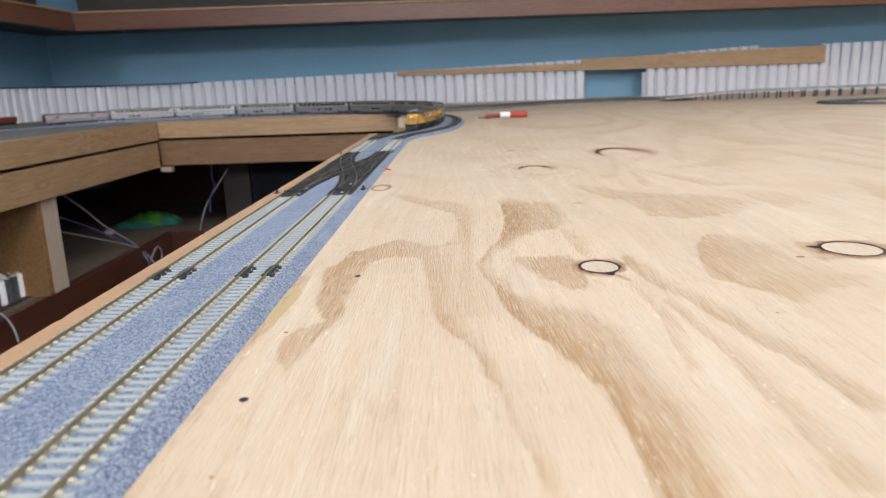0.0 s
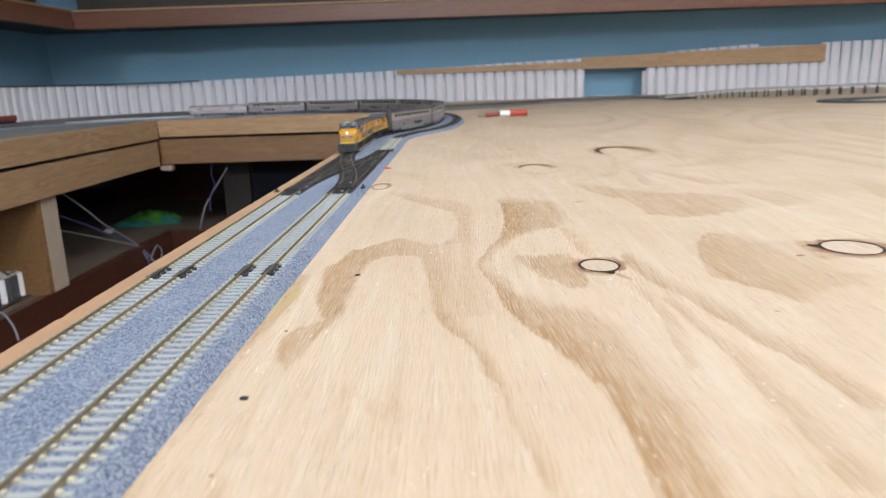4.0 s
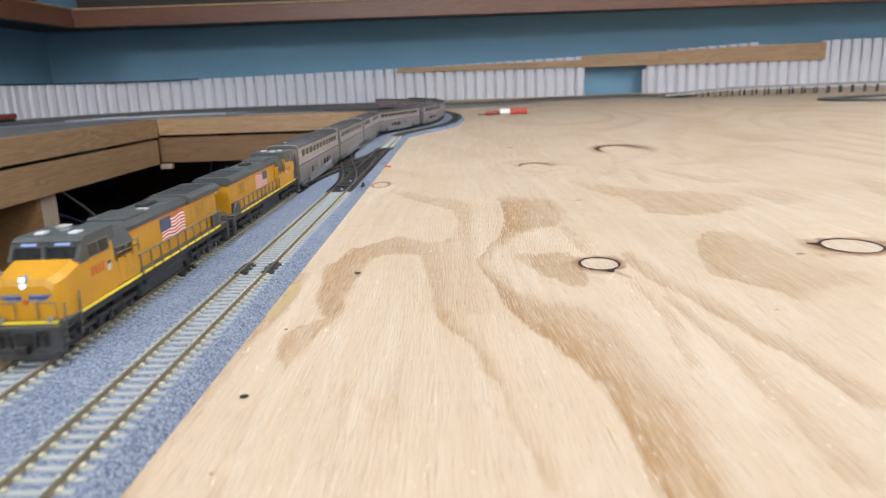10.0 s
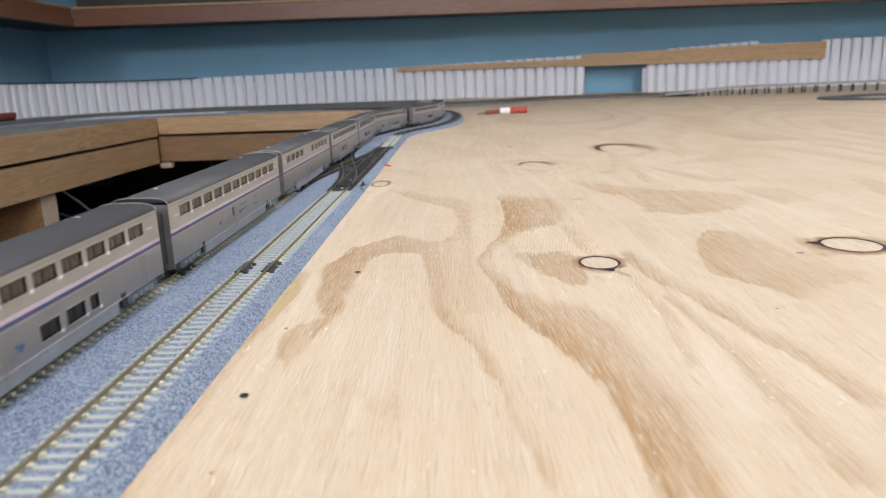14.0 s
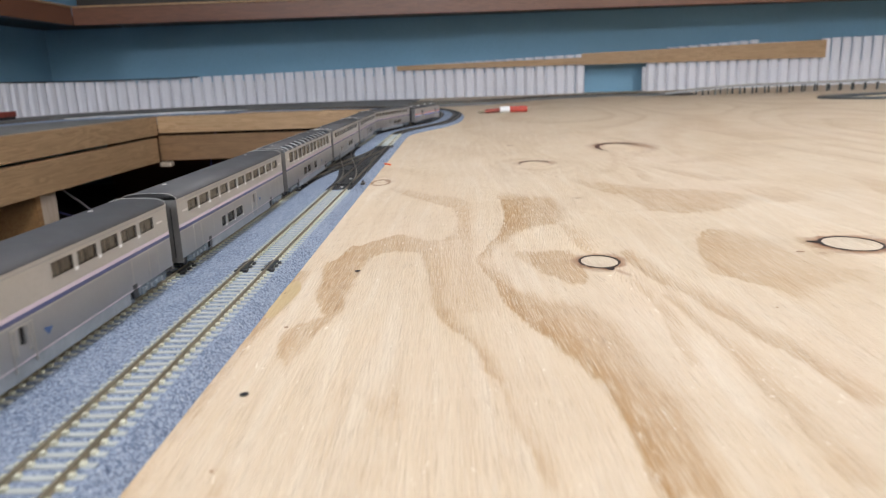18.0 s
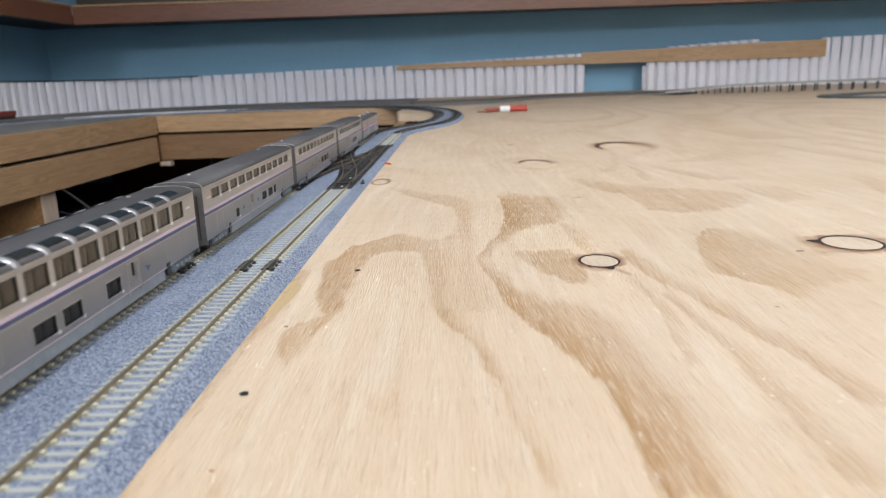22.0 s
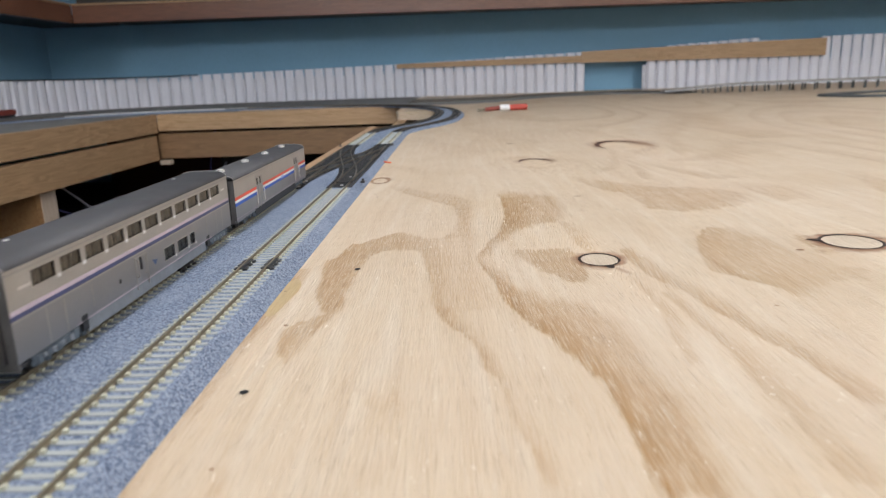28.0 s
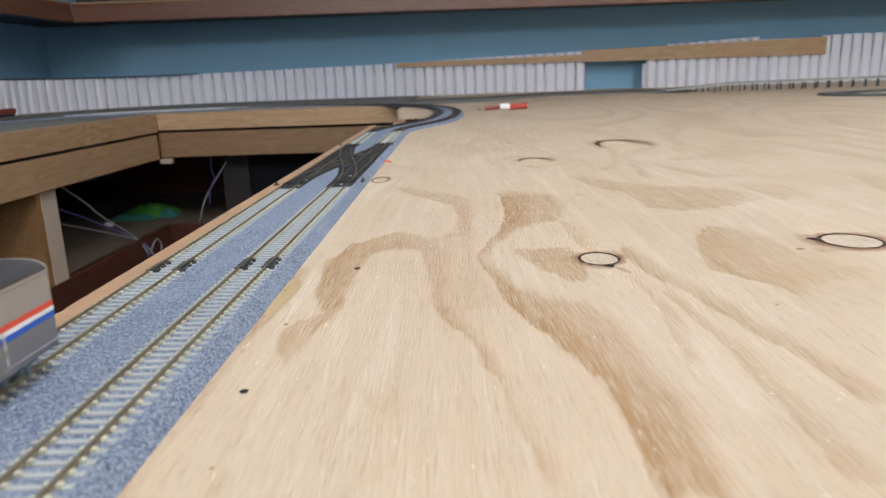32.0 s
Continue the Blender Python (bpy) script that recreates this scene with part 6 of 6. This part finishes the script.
    # handrails
    for s in (-1, 1):
        x = s * 9.4
        for k in range(11):
            d = 50 + k * 7.6
            bm = bmesh.new()
            rod(bm, (x * MM, y(d) * MM, 10.4 * MM), (x * MM, y(d) * MM, 16.4 * MM), 0.30 * MM)
            part("stanchion", bm, M["rail_grey"], t)
        bm = bmesh.new()
        rod(bm, (x * MM, y(49) * MM, 16.4 * MM), (x * MM, y(128) * MM, 16.4 * MM), 0.28 * MM)
        part("handrail", bm, M["rail_grey"], t, "grey walkway handrail")
        for line in (((128, 16.4), (134, 14.0), (135, 4.0)), ((12.5, 16.0), (11.5, 4.0)), ((5.0, 15.0), (4.0, 4.0))):
            bm = bmesh.new()
            for (d0, z0), (d1, z1) in zip(line, line[1:]):
                rod(bm, (x * MM, y(d0) * MM, z0 * MM), (x * MM, y(d1) * MM, z1 * MM), 0.28 * MM)
            part("grab_rail", bm, M["rail_grey"], t, "grey grab rail")
    slab("rear_headlight", -1.4, 1.4, 130.6, 131.6, 20.5, 23.2, "trim", 0.2)
    # underneath
    slab("fuel_tank", -7.6, 7.6, 51.0, 88.0, 1.6, 7.7, "under", 1.0, "dark grey fuel tank")
    pair("air_tank", 7.2, 9.0, 53.0, 86.0, 5.2, 7.6, "under", 0.6)
    t["pivot"] = 41.0
    for d in (28.5, 110.5):
        bogie(t, y(d), (-12.0, 0.0, 12.0), 6.6, 8.8, M["under"])
    return t


# ---------------------------------------------------------------- how the train runs
# Run of the leading headlight along the line, by the second.
RUN = [(0, 1.052), (2, 0.874), (3.5, 0.742), (5.5, 0.565), (6, 0.5228), (7, 0.4345), (8, 0.3467), (9, 0.2566), (10, 0.1615), (11, 0.0688), (12, -0.0214),
       (13, -0.1108), (14.5, -0.2470), (17, -0.4430), (20, -0.6668), (23, -0.8900), (25, -1.0366), (28, -1.2608), (30, -1.4076), (31, -1.4808), (32, -1.5540)]


def run_at(t):
    ts, us = [r[0] for r in RUN], [r[1] for r in RUN]
    k = min(max(int(np.searchsorted(ts, t, "right")) - 1, 0), len(ts) - 2)

    def slope(i):
        a, b = max(i - 1, 0), min(i + 1, len(ts) - 1)
        return (us[b] - us[a]) / (ts[b] - ts[a])
    w = ts[k + 1] - ts[k]
    s = (t - ts[k]) / w
    return ((2 * s ** 3 - 3 * s * s + 1) * us[k] + (s ** 3 - 2 * s * s + s) * w * slope(k)
            + (-2 * s ** 3 + 3 * s * s) * us[k + 1] + (s ** 3 - s * s) * w * slope(k + 1))


def heading(d):
    """Turn about z that lays local y along the way d."""
    return math.atan2(-d[0], d[1])


def vehicle_pose(u, pivot, reverse):
    """Stand a vehicle with its middle at run u; its trucks stay on the line. Ahead is towards smaller runs."""
    a, b = on_line(u - pivot)[0], on_line(u + pivot)[0]
    mid, d = (a + b) / 2, (a - b) / np.linalg.norm(a - b)
    turn = heading(d) + (math.pi if reverse else 0)
    return Matrix.Translation((mid[0], mid[1], RAIL_TOP)) @ Matrix.Rotation(turn, 4, "Z"), turn


lead = locomotive("yellow and grey diesel locomotive with lit headlights", True)
second = locomotive("yellow and grey diesel locomotive running backwards behind another", False)
CAR_LABELS = {"coach_late": "two-level silver passenger car with three rear lower windows",
              "coach": "two-level silver passenger car with blue and pink stripes",
              "plain": "two-level silver passenger car with blank lower side",
              "diner": "two-level silver dining car with a gap in its windows",
              "sleeper": "two-level silver sleeping car with three lower windows",
              "lounge": "two-level silver lounge car with curved roof windows"}
TRAIN = [(lead, 0.0661, False), (second, 0.2040, True)]
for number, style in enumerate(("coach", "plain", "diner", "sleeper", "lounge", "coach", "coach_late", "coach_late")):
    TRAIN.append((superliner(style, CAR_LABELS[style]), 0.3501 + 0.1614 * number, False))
TRAIN.append((baggage_car(), 1.6389, False))


def shorten(ob, k, low, done):
    """Draw a vehicle in along its length and height; its trucks keep their wheels."""
    for c in ob.children:
        c.location.y *= k
        if c.type == "MESH" and c.data.name not in done:
            done.add(c.data.name)
            c.data.transform(Matrix.Diagonal((1, k, low, 1)))
    ob["pivot"] = ob["pivot"] * k


SHORTENED = set()
for ob, _, _ in TRAIN:
    shorten(ob, 0.975 if ob in (lead, second) else 0.977 if ob.name.startswith("baggage") else 0.962, 0.95 if ob in (lead, second) else 1.0, SHORTENED)


# ---------------------------------------------------------------- small things
def lumpy(cx, cy, z, rx, ry, high, seed, n=26):
    """A crumpled heap of cloth."""
    bm = bmesh.new()
    rows = []
    for i in range(n + 1):
        r = i / n
        row = []
        for k in range(40):
            a = k / 40 * math.tau
            edge = 1 + 0.22 * noise.noise(Vector((math.cos(a) * 1.6, math.sin(a) * 1.6, seed)))
            x, y = cx + rx * r * edge * math.cos(a), cy + ry * r * edge * math.sin(a)
            fold = 0.5 + 0.9 * noise.noise(Vector((x * 30, y * 30, seed))) + 0.5 * noise.noise(Vector((x * 75, y * 75, seed)))
            row.append(bm.verts.new((x, y, z + 0.0012 + max(0.002, high * (1 - r ** 2.5) * (0.5 + 0.6 * fold)) * (1 if i < n else 0))))
        rows.append(row)
    for a, b in zip(rows, rows[1:]):
        for k in range(40):
            bm.faces.new((a[k], a[(k + 1) % 40], b[(k + 1) % 40], b[k]))
    bmesh.ops.remove_doubles(bm, verts=rows[0], dist=0.0005)
    for f in bm.faces:
        f.smooth = True
    return bm


SHELF = -0.2965


def battery_box():
    t = thing("battery_box", "clear plastic box of loose batteries on the shelf", "box", at=(-0.866, 1.222, SHELF))
    w, d, h = 0.052, 0.056, 0.058
    for x0, x1, y0, y1, z0, z1 in ((-w, w, -d, d, 0.0, 0.002), (-w, -w + 0.0015, -d, d, 0.002, h), (w - 0.0015, w, -d, d, 0.002, h), (-w, w, -d, -d + 0.0015, 0.002, h), (-w, w, d - 0.0015, d, 0.002, h)):
        ob = part("box_wall", block(x0, x1, y0, y1, z0, z1), M["clear"], t, "clear plastic wall")
        ob.visible_shadow = False
    rnd = random.Random(3)
    sleeves = ["white_sleeve", "dark_sleeve", "dark_sleeve", "grey_sleeve"]
    mats = {"white_sleeve": M["wht"], "dark_sleeve": M["black"], "grey_sleeve": M["loco_grey"]}
    for i in range(5):
        for j in range(6):
            x, y = -0.040 + i * 0.0185 + rnd.uniform(-0.001, 0.001), -0.046 + j * 0.0182 + rnd.uniform(-0.001, 0.001)
            kind = sleeves[rnd.randrange(4)]
            c = thing("battery", "small upright cell in a %s sleeve" % kind.split("_")[0], "battery", "batteries in the box", at=(-0.866 + x, 1.222 + y, SHELF + 0.0021))
            bm = bmesh.new()
            rod(bm, (0, 0, 0), (0, 0, 0.044), 0.0072, 14)
            part("sleeve", bm, mats[kind], c)
            bm = bmesh.new()
            if rnd.random() < 0.45:
                rod(bm, (0, 0, 0.0260), (0, 0, 0.0370), 0.00745, 14)
                part("band", bm, M["stripe_y"], c, "yellow band")
            else:
                rod(bm, (0, 0, 0.0441), (0, 0, 0.0445), 0.0066, 14)
                part("band", bm, M["trim"], c, "bright metal end")
            bm = bmesh.new()
            rod(bm, (0, 0, 0.0440), (0, 0, 0.0465), 0.0026, 10)
            part("terminal", bm, M["trim"], c)


def cables():
    z = SHELF
    runs = (("grey", "wire_w", 0.0019, ((-0.815, 1.423, -0.123), (-0.815, 1.504, -0.171), (-0.81, 1.569, -0.22), (-0.8, 1.66, -0.276), (-0.775, 1.692, -0.32), (-0.76, 1.693, -0.344))),
            ("violet", "wire_p", 0.0017, ((-0.86, 1.483, -0.182), (-0.85, 1.559, -0.216), (-0.83, 1.62, -0.252), (-0.8, 1.672, -0.286), (-0.775, 1.681, -0.312), (-0.76, 1.658, -0.338))),
            ("grey", "wire_w", 0.0015, ((-0.86, 1.475, -0.212), (-0.845, 1.566, -0.245), (-0.82, 1.643, -0.276), (-0.79, 1.678, -0.299), (-0.765, 1.666, -0.328))),
            ("violet", "wire_p", 0.0014, ((-0.622, 1.835, -0.04), (-0.647, 1.87, -0.093), (-0.661, 1.88, -0.147), (-0.657, 1.885, -0.178), (-0.672, 1.885, -0.209), (-0.678, 1.89, -0.249))),
            ("grey", "wire_w", 0.0017, ((-0.623, 1.9, -0.135), (-0.652, 1.895, -0.177), (-0.674, 1.89, -0.21), (-0.692, 1.885, -0.243), (-0.707, 1.875, -0.297))),
            ("pale", "wire_w", 0.0020, ((-0.79, 1.125, -0.28), (-0.782, 1.136, -0.292), (-0.765, 1.125, -0.304), (-0.755, 1.117, -0.316), (-0.75, 1.113, -0.331))))
    for colour, m, r, pts in runs:
        ob = part("cable", tube(pts, r), M[m])
        tagged(ob, "thin %s cable trailing over the shelf" % colour, "cable", "loose cables")
    ob = part("cable_loop", tube([(-0.775, 1.70, -0.34), (-0.765, 1.705, -0.315), (-0.765, 1.73, -0.308), (-0.765, 1.75, -0.325), (-0.765, 1.735, -0.352), (-0.765, 1.71, -0.345)], 0.0022), M["wire_w"])
    tagged(ob, "small loop of pale cable", "cable", "loose cables")
    ob = part("cable_clip", block(-0.957, -0.935, 1.846, 1.862, z + 0.0005, z + 0.013, bevel=0.003), M["wht"])
    tagged(ob, "small white cable connector on the shelf", "connector")


def cloths():
    ob = part("green_cloth", lumpy(-0.905, 2.02, SHELF, 0.085, 0.075, 0.030, 1.7), M["green"])
    tagged(ob, "crumpled bright green cloth on the shelf", "cloth")
    ob = part("teal_cloth", lumpy(-0.925, 1.955, SHELF, 0.065, 0.040, 0.016, 4.1), M["teal"])
    tagged(ob, "crumpled teal cloth beside the green one", "cloth")
    ob = part("teal_cloth", lumpy(-0.835, 1.985, SHELF, 0.036, 0.028, 0.018, 7.7), M["teal"])
    tagged(ob, "small crumpled teal cloth on the shelf", "cloth")


def tool():
    """The small red and white tool on the plywood by the far curve."""
    t = thing("hand_tool", "small red and white hand tool lying on plywood", "tool", at=(0.098, 1.425, 0.0))
    t.rotation_euler = (0, 0, radians(8))
    bm = bmesh.new()
    rod(bm, (0.010, 0, 0.0065), (0.045, 0.0, 0.0065), 0.0060, 12)
    part("handle", bm, M["tool_red"], t, "red handle")
    bm = bmesh.new()
    rod(bm, (-0.010, 0, 0.0065), (0.0098, 0, 0.0065), 0.0062, 12)
    part("collar", bm, M["wht"], t, "white collar")
    bm = bmesh.new()
    rod(bm, (-0.039, 0, 0.0045), (-0.0102, 0, 0.0060), 0.0042, 10)
    part("tip", bm, M["brick"], t, "dark red tip")
    bm = bmesh.new()
    rod(bm, (-0.054, 0, 0.0035), (-0.039, 0, 0.0045), 0.0020, 8)
    part("shaft", bm, M["rail"], t)


def bench_clutter():
    t = thing("freight_car", "small red-brown freight car standing on the side bench", "train car", at=(-1.235, 1.90, 0.0))
    part("body", block(-0.009, 0.009, -0.11, 0.085, 0.008, 0.022, bevel=0.001), M["brick"], t)
    part("underframe", block(-0.007, 0.007, -0.105, 0.080, 0.0, 0.0078), M["black"], t)
    for k in range(5):
        part("rib", block(0.0091, 0.0097, -0.10 + k * 0.036, -0.098 + k * 0.036, 0.009, 0.021), M["wht"] if k == 2 else M["brick"], t)


battery_box()
cables()
cloths()
tool()
bench_clutter()


def motions():
    """The train's run: every vehicle follows the line, and its trucks turn with the curve under it."""
    times = [0.5 * k for k in range(65)]
    for ob, back, reverse in TRAIN:
        pivot = ob["pivot"] * MM
        poses = [vehicle_pose(run_at(t) + back, pivot, reverse) for t in times]
        walk(ob, [(t, p[0]) for t, p in zip(times, poses)])
        for truck in [c for c in ob.children if c.name.startswith("bogie")]:
            place = truck.location.copy()
            side = -1 if reverse else 1
            rows = []
            for t, p in list(zip(times, poses))[::2]:
                d = -on_line(run_at(t) + back - side * place.y)[1]
                turn = heading(d) + (math.pi if reverse else 0) - p[1]
                turn = math.atan2(math.sin(turn), math.cos(turn))
                rows.append((t, Matrix.Translation(place) @ Matrix.Rotation(turn, 4, "Z")))
            walk(truck, rows)
        del ob["pivot"]


motions()
